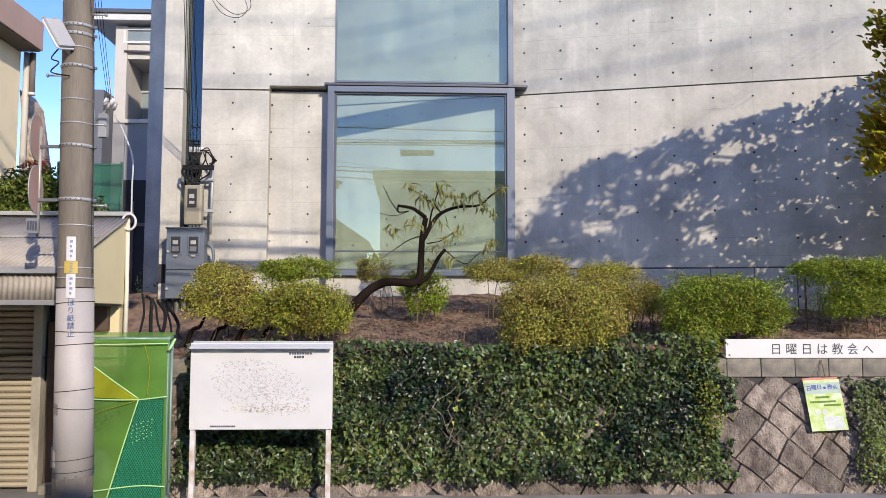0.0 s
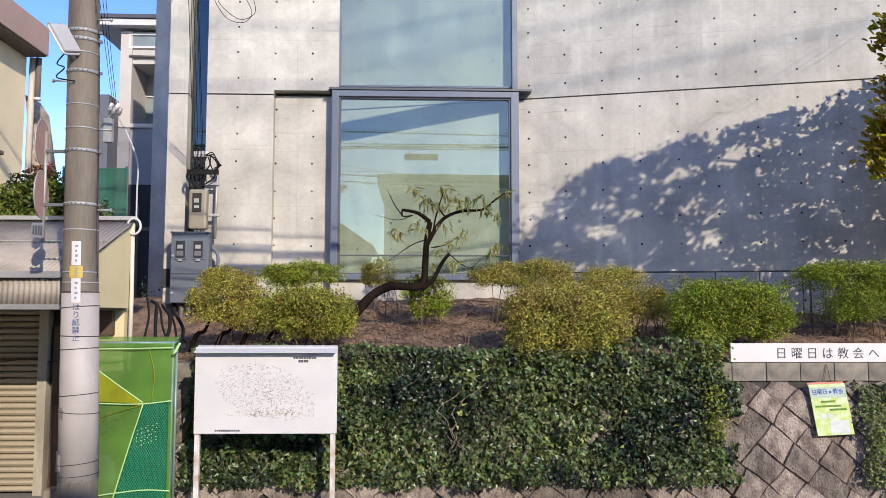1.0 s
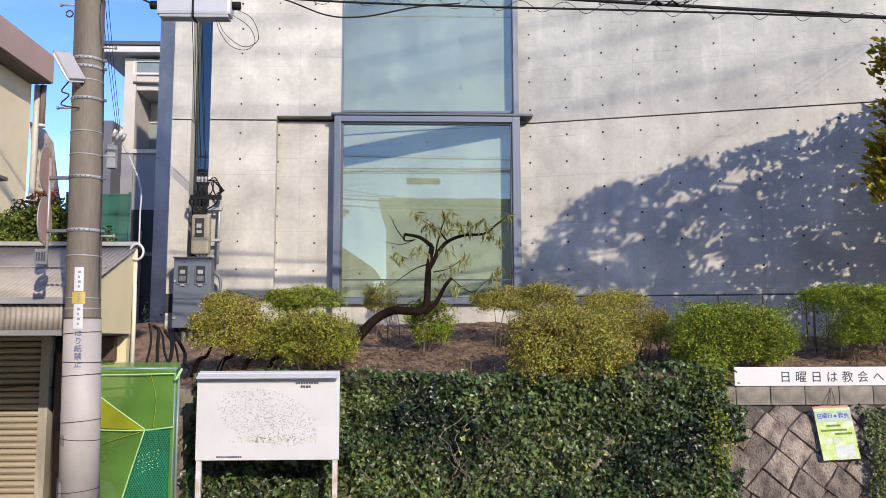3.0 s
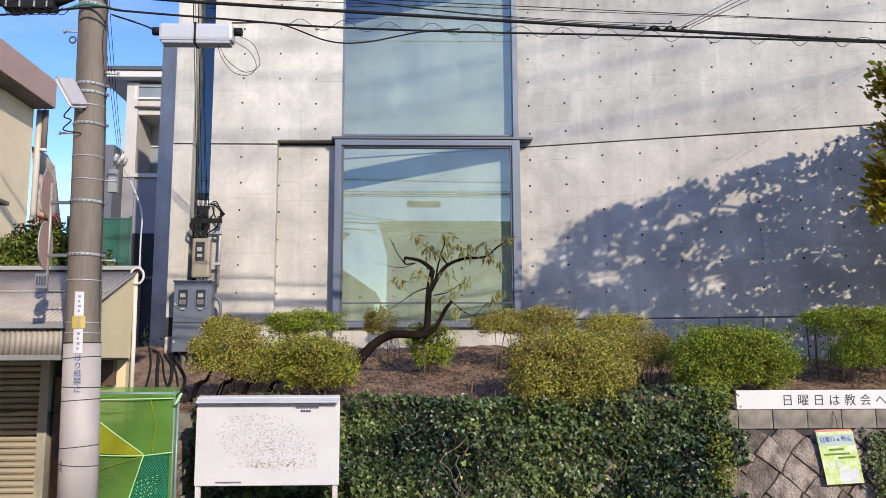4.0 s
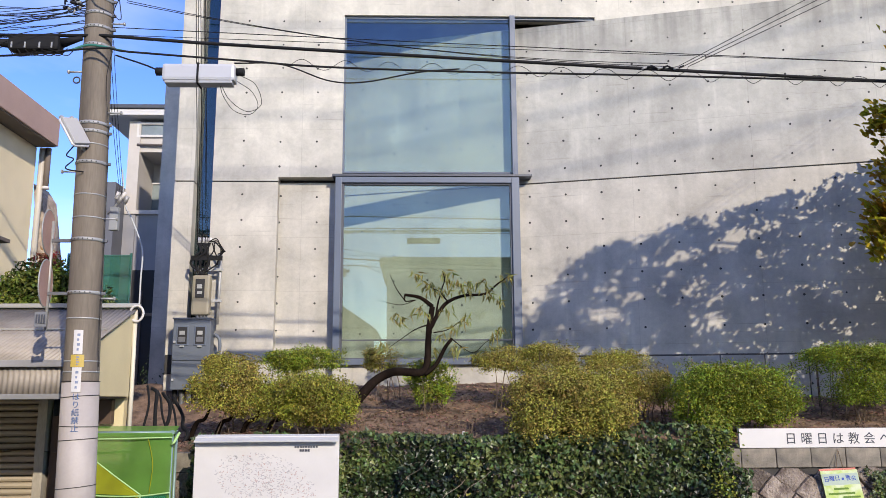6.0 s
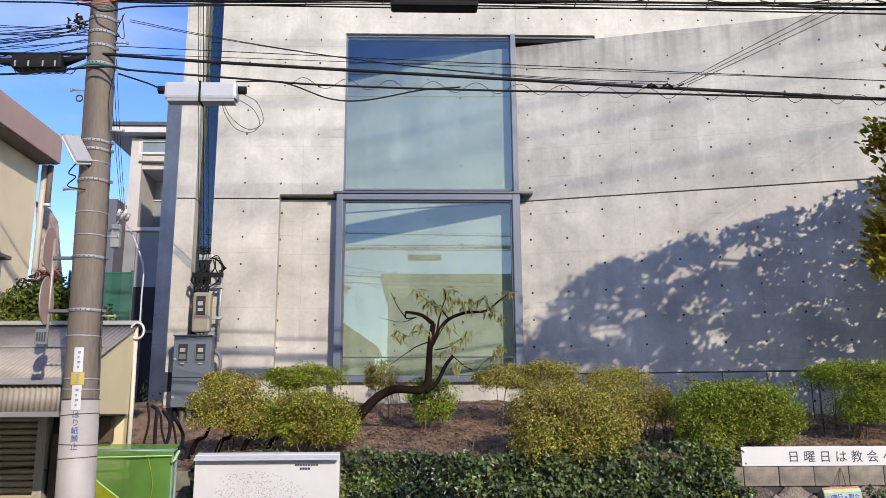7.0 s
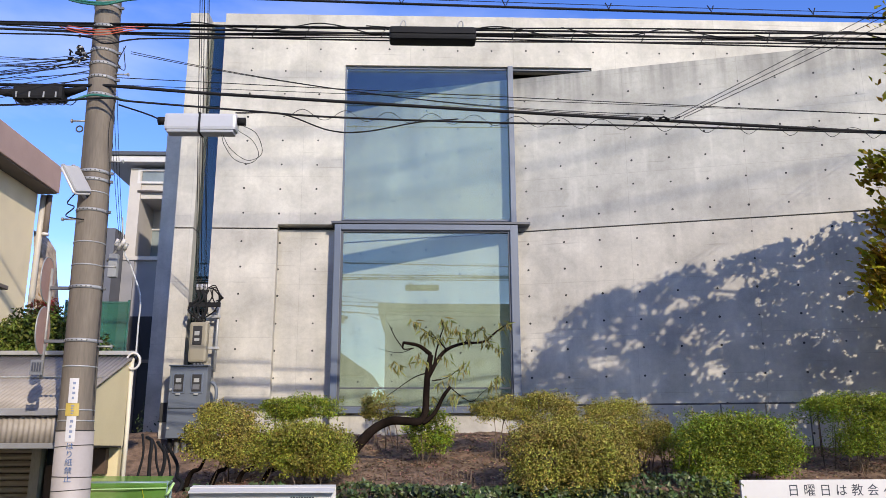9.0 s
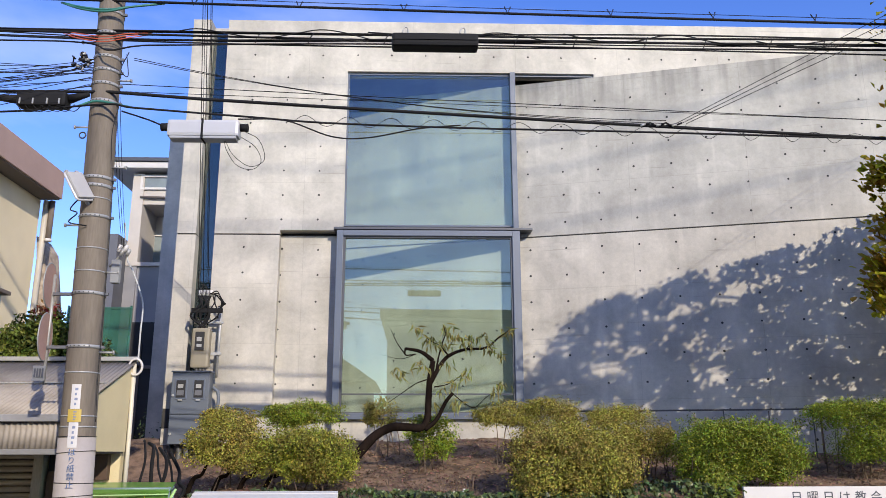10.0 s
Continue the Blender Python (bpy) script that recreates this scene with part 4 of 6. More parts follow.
# the tufts that hang furthest out stand in the sun
OUTER = ((5.17, 5.20, 0.30, 0.15, 40), (5.25, 4.53, 0.30, 0.20, 40), (5.06, 4.07, 0.35, 0.18, 60), (5.05, 3.75, 0.30, 0.14, 40), (5.35, 4.86, 0.30, 0.16, 16))
# the crown is also opened along their sun rays to keep them lit
tufts = []
for x, z, w, h, n in OUTER:
    q = SM.inverted() @ Vector((x + 0.3, 8.9, z))
    d = SM.inverted().to_3x3() @ SUN
    q -= d * (q.y / d.y)
    tufts.append((q.x, q.z, 0.30, h + 0.06))
SLOPE = 0.30
PL, NL = [], []
count = 0
while count < 5400:
    u, v = rng.uniform(-0.15, 8.2), rng.uniform(1.9, 6.3)
    count += 1
    top = shadow_outline(u) + 0.05 * noise.noise((u * 6, 1, 4)) + 0.03 * noise.noise((u * 17, 5, 4))
    if v > top - 0.04 or v < 2.25 - 0.1 * u and u > 3:
        continue
    inside = False
    for gu, gv, a, b in LIT_PATCHES + tuple(tufts):
        du, dv = u - gu, v - gv - SLOPE * (u - gu)
        edge = 1 + 0.45 * noise.noise((u * 7, v * 9, 3))
        inside = inside or (du / a) ** 2 + (dv / b) ** 2 < edge
    small = noise.noise((u * 3.0 - v * 0.4, (v - SLOPE * u) * 7.5, 11)) + 0.5 * noise.noise((u * 8, (v - SLOPE * u) * 17, 2))
    if inside or small > (0.50 if u < 3.4 else 0.72):
        continue
    far = reach(u, v) + abs(rng.normal(0, 0.55))
    for j in range(8):
        du = rng.normal(0, 0.085)
        PL.append(on_ray(u + du, min(v + SLOPE * du + rng.normal(0, 0.028), top), far + rng.normal(0, 0.12)))
        NL.append((0.2, -0.6, 0.55))
part("crown", leaves("crown", PL, NL, 0.100, 0.060, SIMPLE, TREE_LEAF, 0.45, 0.5), None, tall)
# the outermost sprays, in two tufts with a gap between
VL = []
for x, z, w, h, n in OUTER:
    for k in range(int(1.4 * n)):
        VL.append((x + 0.11 + abs(rng.normal(0, 0.6)) * w, 8.9 + rng.normal(0, 0.12), z + rng.uniform(-1, 1) * h))
        for j in range(3):
            VL.append(tuple(Vector(VL[-1]) + Vector((abs(rng.normal(0, 0.05)), rng.normal(0, 0.06), rng.normal(0, 0.04)))))
tagged(part("outer_spray", leaves("outer_spray", VL, [(0.3, -0.75, 0.75)] * len(VL), 0.112, 0.085, ROUND, TREE_LEAF, 0.35, 0.7), None, tall), kind="stuff")


# ---- utility pole ----
def pole_x(z):
    return -2.87 - 0.025 * z


def pole_r(z):
    return 0.162 - 0.0070 * z


PY = 7.2
pole = thing("utility_pole", "tall grey concrete utility pole with pale sheet round its foot", "utility pole", (pole_x(0), PY, 0))
part("shaft", tube([(pole_x(z), PY, z) for z in (0, 2, 4, 6, 8, 10)], [pole_r(z) for z in (0, 2, 4, 6, 8, 10)], 28), POLE, pole)
part("wrap_sheet", tube([(pole_x(z), PY, z) for z in (0.57, 1.3, 2.17)], [pole_r(z) + 0.006 for z in (0.57, 1.3, 2.17)], 28), POLE_WHITE, pole, "pale dimpled sheet against bill posting")
WIRE = surf("thin_dark_wire", (0.05, 0.045, 0.04), 0.6, bump=0)
for z, tilt in ((2.18, 0.0), (2.05, 0.012), (1.80, -0.004), (1.69, 0.01), (1.30, 0.014), (1.15, -0.012), (0.72, 0.016), (0.62, 0.01)):
    r = pole_r(z) + 0.009
    part("tie_wire", tube([(pole_x(z) + r * math.cos(a), PY + r * math.sin(a), z + tilt * math.cos(a)) for a in [k * math.tau / 24 for k in range(25)]], 0.0035, 5, False), WIRE, pole)


def band(z, h=0.03, thick=0.006, mat=GALV):
    r = pole_r(z) + thick
    b = part("band", tube([(pole_x(z), PY, z - h / 2), (pole_x(z), PY, z + h / 2)], r, 28), mat, pole, "galvanised steel band")
    part("band_lug", box(pole_x(z) + r - 0.01, pole_x(z) + r + 0.035, PY - 0.03, PY - 0.005, z - 0.013, z + 0.013, 0.004), SIGN_GREY, b)
    for k in range(7):
        a = math.radians(-150 + 16 * k)
        c = Vector((pole_x(z) + (r + 0.001) * math.cos(a), PY + (r + 0.001) * math.sin(a), z))
        bm = bmesh.new()
        bmesh.ops.create_cone(bm, cap_ends=True, segments=8, radius1=0.006, radius2=0.006, depth=0.004, matrix=Matrix.Translation(c) @ Vector((c.x - pole_x(z), c.y - PY, 0)).to_track_quat("Z", "Y").to_matrix().to_4x4())
        part("slot", bm, HOLE, b)


for z in (4.13, 4.42, 4.50, 3.42, 2.945, 5.44, 5.58, 5.72, 5.26, 5.97, 6.2):
    band(z)
for z in (3.83, 3.62, 2.72, 2.35, 4.30, 2.26):
    r = pole_r(z) + 0.003
    part("strap", tube([(pole_x(z), PY, z - 0.006), (pole_x(z), PY, z + 0.006)], r, 28), GALV, pole)
# step bolts
for z, s in ((4.06, -1), (4.62, 1), (5.02, -1), (3.62, 1), (2.90, 1), (5.50, 1), (5.9, -1)):
    x = pole_x(z) + s * (pole_r(z) - 0.02)
    bt = part("step_bolt", tube([(x, PY - 0.02, z), (x + s * 0.14, PY - 0.02, z)], 0.009, 8), GALV, pole)
    part("bolt_head", tube([(x + s * 0.135, PY - 0.02, z), (x + s * 0.148, PY - 0.02, z)], 0.018, 10), GALV, bt)
ring = [(-3.165 + 0.03 * math.cos(a), PY - 0.02, 4.94 + 0.03 * math.sin(a)) for a in [k * math.tau / 12 for k in range(13)]]
part("eye_bolt", tube(ring, 0.007, 6, False), WIRE, pole)


def pole_patch(z0, z1, a0, a1, mat, name, proud=0.0085, ragged=1.0):
    V, F = [], []
    for i in range(7):
        a = radians(a0 + (a1 - a0) * i / 6)
        for z in (z0 + ragged * 0.012 * math.sin(i * 2.1), z1 + ragged * 0.014 * math.cos(i * 1.7)):
            r = pole_r(z) + proud
            V.append((pole_x(z) + r * math.sin(a), PY - r * math.cos(a), z))
    F = [(2 * i, 2 * i + 2, 2 * i + 3, 2 * i + 1) for i in range(6)]
    part(name, raw(name, V, F, mat), None, pole)


TORN = surf("torn_sheet_edge", (0.24, 0.21, 0.18), 0.85, grain=50, vary=0.2, bump=0.3)
pole_patch(1.10, 1.19, -52, -28, TORN, "torn_patch")
pole_patch(0.66, 0.80, -60, -34, surf("peeled_sheet", (0.42, 0.38, 0.35), 0.8, vary=0.12, bump=0.2), "torn_patch")
pole_patch(0.80, 0.815, -56, -30, TORN, "torn_patch")
pole_patch(0.40, 0.585, -89, 89, surf("dirty_sheet_foot", (0.19, 0.16, 0.13), 0.9, grain=40, vary=0.2, bump=0.2), "dirty_foot")
# name plates bent round the shaft
PLATE_YELLOW = surf("yellow_plate", (0.50, 0.36, 0.07), 0.5, vary=0.08, bump=0)
FADED_PRINT = surf("pale_blue_print", (0.22, 0.26, 0.38), 0.6, bump=0)
for z0, z1, half, mt in ((2.405, 2.614, 14, WHITE), (2.298, 2.402, 20, PLATE_YELLOW), (2.085, 2.295, 14, WHITE)):
    pole_patch(z0, z1, 8 - half, 8 + half, mt, "name_plate", 0.012, 0.0)
    for k in range(4):
        zz = z0 + (z1 - z0) * (0.15 + 0.2 * k)
        pole_patch(zz, zz + 0.1 * (z1 - z0), 5, 11 + 3 * (k % 2), FADED_PRINT, "print_bar", 0.0135, 0.0)
for i, ch in enumerate("はり紙禁止"):
    z = 2.045 - 0.066 * i
    r = pole_r(z) + 0.0105
    lettering("letter", ch, 0.064, surf("faded_blue_lettering", (0.09, 0.16, 0.32), 0.6, bump=0), pose(pole_x(z) + r * math.sin(radians(10)), PY - r * math.cos(radians(10)), z, 90, 0, 10), pole)

lamp = thing("street_lamp", "flat grey LED street lamp head clamped to the pole", "street lamp", (-3.1, 7.0, 4.35))
LM = Matrix.Translation((-3.055, 6.98, 4.37)) @ Matrix.Rotation(radians(60), 4, "Y") @ Matrix.Rotation(radians(30), 4, "X")
part("housing", box(-0.14, 0.14, -0.085, 0.085, -0.006, 0.030, 0.014, m=LM), surf("lamp_grey", (0.42, 0.41, 0.40), 0.45, vary=0.05, bump=0.03), lamp)
part("diffuser", box(-0.125, 0.115, -0.072, 0.072, -0.018, -0.005, 0.010, m=LM), surf("milky_cover", (0.34, 0.33, 0.32), 0.25, vary=0.10, blotch=9, bump=0), lamp)
loop = [LM @ Vector((x, y, -0.008)) for x, y in ((-0.145, -0.07), (-0.13, -0.088), (0.13, -0.088), (0.145, -0.07), (0.145, 0.07), (0.13, 0.088), (-0.13, 0.088), (-0.145, 0.07), (-0.145, -0.07))]
part("rim", tube(loop, 0.011, 8), surf("bright_rim", (0.62, 0.61, 0.60), 0.4, 0.2, vary=0.05, bump=0), lamp)
for y in (-0.06, 0.05):
    part("hinge", box(-0.168, -0.13, y - 0.016, y + 0.016, -0.02, 0.012, 0.005, m=LM), GALV, lamp)
part("arm", tube(bezier([LM @ Vector((0.13, 0.02, 0)), (-3.00, 7.04, 4.24), (-2.99, 7.10, 4.22)], 4), 0.016, 8), GALV, lamp)
part("cable", tube(bezier([(-3.06, 7.0, 4.25), (-3.12, 7.0, 4.16), (-3.05, 6.99, 4.12), (-3.12, 7.0, 4.04), (-2.98, 7.05, 4.02)], 5), 0.006, 6), BLACK, lamp)

road_sign = thing("road_sign", "pair of round road signs with faded backs on a bracket", "road sign", (-3.36, 7.1, 2.8))
part("post", tube([(-3.262, 7.19, 2.62), (-3.27, 7.19, 3.60)], 0.014, 10), GALV, road_sign)
for cx, cz, r in ((-3.272, 3.487, 0.198), (-3.262, 3.03, 0.208)):
    bm = bmesh.new()
    mt = Matrix.Translation((cx, 7.12, cz)) @ Matrix.Rotation(radians(9.0), 4, "Z") @ Matrix.Rotation(radians(90), 4, "Y")
    bmesh.ops.create_cone(bm, cap_ends=True, segments=32, radius1=r, radius2=r, depth=0.008, matrix=mt)
    d = part("disc", bm, SIGN_BACK, road_sign)
    part("rim", tube([mt @ Vector((r * math.cos(a), r * math.sin(a), 0)) for a in [k * math.tau / 32 for k in range(33)]], 0.006, 6, False), GALV, d)
part("small_plate", box(-3.315, -3.215, 7.085, 7.093, 2.645, 2.775, 0.002, m=Matrix.Translation((-3.26, 7.09, 0)) @ Matrix.Rotation(radians(12), 4, "Z") @ Matrix.Translation((3.26, -7.09, 0))), SIGN_GREY, road_sign)
for k in range(4):
    part("print_bar", box(-3.30 + 0.022 * k, -3.287 + 0.022 * k, 7.072, 7.076, 2.675, 2.75), INK, road_sign)
for z in (3.42, 2.945):
    part("bracket", box(-3.26, pole_x(z) - pole_r(z) + 0.02, 7.16, 7.19, z - 0.014, z + 0.014, 0.003), SIGN_GREY, road_sign)

# ---- overhead cables ----
def cable(label, pts, r, mat=BLACK, name="cable", group="overhead cables"):
    return solid(name, tube(pts, r, 7), mat, label, "cable", group)


Y = 7.1
cable("thick black overhead power cable", [*sag((-12, Y, 5.843), (-2.919, Y, 5.347), 0.15), *sag((-2.822, Y, 5.328), (16, Y, 4.55), 0.08, 24)[1:]], 0.016)
cable("thin steel messenger wire over the street", sag((-2.822, Y - 0.05, 5.405), (16, Y - 0.05, 4.783), 0.05, 24), 0.004)
cable("thin steel messenger wire over the street", sag((-2.822, Y + 0.05, 5.376), (16, Y + 0.05, 4.822), 0.0, 24), 0.003)
cable("black telephone cable below the power cable", bezier([(-12, Y, 5.649), (-5.838, Y, 5.240), (-4.087, Y, 5.133), (-2.919, Y - 0.13, 5.162), (-2.627, Y - 0.1, 5.143), (-1.557, Y, 5.104), (-0.876, Y, 5.055), (0.486, Y, 5.016), (3.892, Y, 4.958), (16, Y, 4.666)], 8), 0.010)
cable("slack black cable loop under the bundle", bezier([(-1.703, Y, 5.084), (-1.265, Y, 5.075), (-0.827, Y, 4.919), (-0.486, Y, 4.909), (0.000, Y, 5.007), (0.389, Y, 5.045)], 7), 0.007)
cable("black cable from the closure to the pole", bezier([(-2.793, Y, 5.153), (-2.530, Y, 5.065), (-2.394, Y, 5.007)], 5), 0.008)
# spiral hanger round the bundle
pts = []
for k in range(560):
    x = -1.2 + k * 0.018
    a = k * 0.28
    pts.append((x, Y + 0.04 * math.cos(a), 5.05 - 0.0248 * x + 0.048 * math.sin(a)))
cable("thin wire spiral holding the cable bundle", pts, 0.0028)
cable("thick black cable high over the street", sag((-12, Y, 6.62), (-3.0, Y, 6.31), 0.05)[:-1] + sag((-3.0, Y, 6.31), (16, Y, 6.08), 0.05, 24), 0.013)
cable("thin messenger wire above the high cable", sag((-12, Y, 6.66), (-3.0, Y, 6.36), 0.05)[:-1] + sag((-3.0, Y, 6.36), (16, Y, 6.14), 0.05, 24), 0.0035)
for k in range(7):
    x = -2.2 + 1.02 * k
    zc = 6.31 - 0.0121 * (x + 3) - 0.02
    cable("small wire clip round the high cable", [(x - 0.03, Y, zc + 0.06), (x, Y - 0.02, zc - 0.02), (x + 0.03, Y, zc + 0.06)], 0.006, name="cable_clip", group="cable clips")
rr = random.Random(5)
for k in range(6):
    dz = 0.022 * k - 0.05
    pts = [(-12 + 2.4 * i, Y + rr.uniform(-0.03, 0.03), 5.93 + dz + rr.uniform(-0.022, 0.022) + (0.20 * (1 - i / 4) if i < 4 else 0)) for i in range(13)]
    cable("black telephone cable in the middle bundle", bezier(pts, 5), rr.choice((0.008, 0.011, 0.006)))
cable("black cable hanging below the middle bundle", bezier([(-12, Y, 5.989), (-4.865, Y, 5.882), (-3.308, Y, 5.863), (-2.919, Y - 0.16, 5.697), (-2.676, Y - 0.13, 5.756), (-2.335, Y, 5.843), (0.000, Y, 5.882), (4.476, Y, 5.834), (16, Y, 5.697)], 8), 0.008)
for k in range(11):
    x = -1.6 + 0.62 * k + rr.uniform(-0.1, 0.1)
    cable("small wire clip on the middle bundle", bezier([(x, Y - 0.02, 5.863), (x + 0.02, Y - 0.03, 5.921), (x + 0.05, Y, 5.989)], 3), 0.005, name="cable_clip", group="cable clips")
for k in range(5):
    x0 = -2.4 + 1.9 * k
    pts = [(x0 + 0.24 * i, Y - 0.03, 5.95 + 0.045 * math.sin(1.3 * i + k) + rr.uniform(-0.015, 0.015)) for i in range(9)]
    cable("loose black cable twisting round the bundle", bezier(pts, 4), 0.006)
ORANGE = surf("orange_sheath", (0.62, 0.10, 0.04), 0.5, vary=0.08, bump=0)
GREEN = surf("green_sheath", (0.03, 0.17, 0.13), 0.5, vary=0.08, bump=0)
for k in range(3):
    cable("orange protective sheath at the pole", bezier([(-3.45, PY - 0.05, 5.98 + 0.012 * k), (-3.25, PY - 0.16, 5.87 + 0.024 * k), (-3.0, PY - 0.19, 5.82 + 0.028 * k), (-2.78, PY - 0.16, 5.88 + 0.022 * k), (-2.6, PY - 0.06, 5.97 + 0.008 * k)], 5), 0.005, ORANGE, "cable_sheath", "cable sheaths")
for k in range(2):
    cable("green protective sheath at the pole", bezier([(-3.5, PY - 0.05, 6.31), (-3.25, PY - 0.16, 6.20 - 0.02 * k), (-3.0, PY - 0.19, 6.16 - 0.02 * k), (-2.78, PY - 0.16, 6.21), (-2.5, PY - 0.06, 6.31)], 5), 0.011, GREEN, "cable_sheath", "cable sheaths")
cable("pale green protective sheath at the pole", bezier([(-3.162, Y - 0.1, 5.153), (-3.0, PY - 0.17, 5.22), (-2.676, Y - 0.1, 5.148)], 5), 0.012, GREEN, "cable_sheath", "cable sheaths")
# service drops fanning out to the left of the pole
for k in range(12):
    cable("thin twisted service wire leaving the pole", sag((-3.12 + 0.01 * k, PY - 0.05, 5.66 - 0.02 * k), (-5.6, 7.2 - 0.5 * (k % 3), 5.55 - 0.075 * k + 0.05 * (k % 2)), 0.05), 0.0034, group="service wires")
rf = random.Random(5)
for k in range(9):
    a, b = Vector((-3.10, PY - 0.08, 5.70 - 0.035 * (k % 4))), Vector((-5.9, 7.0 - 0.25 * (k % 4), 5.52 - 0.07 * k + rf.uniform(-0.04, 0.04)))
    bow = [a, a.lerp(b, 0.12) + Vector((0, 0, -0.05 - 0.02 * (k % 3))), a.lerp(b, 0.45) + Vector((0, 0, -0.10 - 0.03 * (k % 2))), b]
    cable("thin twisted service wire fanning out from the pole", bezier(bow, 6), 0.0032, group="service wires")
cl = thing("wire_clamp", "cluster of wire clamps and insulators on the pole", "clamp", (-3.1, 7.1, 5.7))
for k in range(16):
    c = Vector((-3.20 + rr.uniform(-0.07, 0.09), 7.04 + rr.uniform(-0.04, 0.04), 5.62 + rr.uniform(-0.09, 0.09)))
    d = Vector((rr.uniform(-1, 1), rr.uniform(-1, 1), rr.uniform(-1, 1))).normalized() * 0.03
    part("clamp", tube([c - d, c + d], rr.choice((0.008, 0.012, 0.016)), 7), GALV if k % 3 == 0 else BLACK, cl)
# wires from the right side of the pole to the joint, then off over the street
for k in range(2):
    cable("thin twisted service wire along the street", sag((-2.724, Y, 5.678 + 0.02 * k), (2.355, Y, 5.084 + 0.03 * k), 0.12 + 0.02 * k, 20), 0.0034, group="service wires")
for k in range(3):
    cable("thin service wire crossing above the street", [(2.30 + 0.12 * k, Y, 5.055), (2.45 + 0.05 * k, Y, 5.084), (4.70 + 0.03 * k, Y, 6.301 - 0.07 * k), (8.952, Y, 8.811 - 0.1 * k)], 0.0034, group="service wires")
jc = thing("wire_joint", "cluster of small wire connectors on the cable", "connector", (2.335, Y, 5.065))
for k in range(8):
    part("connector", tube([(2.10 + 0.05 * k, Y - 0.03, 5.045 + 0.014 * (k % 3)), (2.15 + 0.05 * k, Y - 0.02, 5.05 + 0.016 * ((k + 1) % 3))], 0.009, 6), GALV if k % 3 == 0 else BLACK, jc)
cable("thin loose wire hanging from the pole", bezier([(-2.78, PY - 0.1, 5.76), (-2.84, PY - 0.1, 5.58), (-2.76, PY - 0.12, 5.5), (-2.80, PY - 0.1, 5.74)], 5), 0.004, group="service wires")
cable("thin wire running down the pole", bezier([(-2.83, PY - 0.09, 5.2), (-2.86, PY - 0.1, 4.9), (-2.80, PY - 0.1, 4.3), (-2.77, PY - 0.11, 3.4), (-2.76, PY - 0.11, 2.7), (-2.74, PY - 0.11, 2.3)], 5), 0.0025, group="service wires")

closure = thing("splice_closure", "long white cable splice closure hanging on the cable", "splice closure", (-2.05, 7.05, 4.95))
part("shell", box(-2.325, -1.665, 6.98, 7.12, 4.868, 5.032, 0.03), surf("white_plastic", (0.47, 0.475, 0.50), 0.4, vary=0.03, bump=0.02), closure)
part("lower_lip", box(-2.30, -1.69, 6.99, 7.11, 4.845, 4.873, 0.01), surf("grey_plastic", (0.36, 0.37, 0.39), 0.5, vary=0.03, bump=0.02), closure)
part("strap", box(-2.01, -1.99, 6.974, 7.126, 4.84, 5.037, 0.004), BLACK, closure)
for a, b in ((-2.395, -2.325), (-1.665, -1.595)):
    part("end_boot", tube([(a, 7.05, 4.975), (b, 7.05, 4.975)], 0.038, 12), BLACK, closure)
closure = thing("splice_closure", "long black cable splice closure on the middle bundle", "splice closure", (0.15, 7.0, 5.92))
part("shell", box(-0.27, 0.56, 6.95, 7.12, 5.80, 5.935, 0.03), BLACK, closure)
part("ridge", box(-0.26, 0.55, 6.94, 6.952, 5.855, 5.865), BLACK, closure)
for x in (-0.17, 0.38):
    part("hanger", tube([(x, 7.04, 5.93), (x, 7.20, 6.03), (x, 7.36, 6.05)], 0.008, 6), GALV, closure)
    part("hook", tube(bezier([(x, 6.97, 5.93), (x + 0.02, 6.97, 5.99), (x + 0.05, 6.98, 5.99), (x + 0.055, 7.0, 5.92)], 4), 0.007, 6), GALV, closure)
closure.location = Vector((0, 0, 2)) + 0.968 * (closure.location - Vector((0, 0, 2)))
closure.scale = (0.968, 0.968, 0.968)
closure = thing("splice_closure", "black cable splice closure beside the pole", "splice closure", (-3.75, 7.1, 5.4))
part("shell", box(-3.74, -3.28, 7.0, 7.14, 5.165, 5.305, 0.03), BLACK, closure)
for x in (-3.70, -3.58, -3.45, -3.34):
    part("clip", box(x, x + 0.012, 6.99, 7.0, 5.175, 5.23), GALV, closure)
for a, b in (((-3.74, 7.08, 5.25), (-4.0, 7.08, 5.27)), ((-3.28, 7.08, 5.26), (-3.10, 7.08, 5.31))):
    part("end_boot", tube([a, b], [0.045, 0.02], 10), BLACK, closure)
for k in range(6):
    cable("slack wire loop under the black closure", bezier([(-3.72 + 0.07 * k, 7.02, 5.17), (-3.66 + 0.07 * k, 7.0, 5.10 + 0.01 * k), (-3.55 + 0.07 * k, 7.02, 5.11), (-3.48 + 0.07 * k, 7.02, 5.18)], 4), 0.004, group="service wires")

# an unseen line added across the street to lay soft shadow bands on the walls; the poles only carry it
for x in (-26, 28):
    solid("utility_pole", tube([(x, -7, 0), (x, -7, 9), (x, -7, 19)], [0.2, 0.17, 0.13], 16), POLE, "unseen concrete utility pole added on the far side of the street", "utility pole", "far poles")
for dy, z, r in ((-0.12, 17.35, 0.021), (0.0, 16.75, 0.019), (0.12, 15.7, 0.020), (-0.12, 18.4, 0.020)):
    cable("bundled overhead cable on the far side of the street", sag((-26, -7 + dy, z), (28, -7 + dy, z + 0.2), 0.25, 30), r)

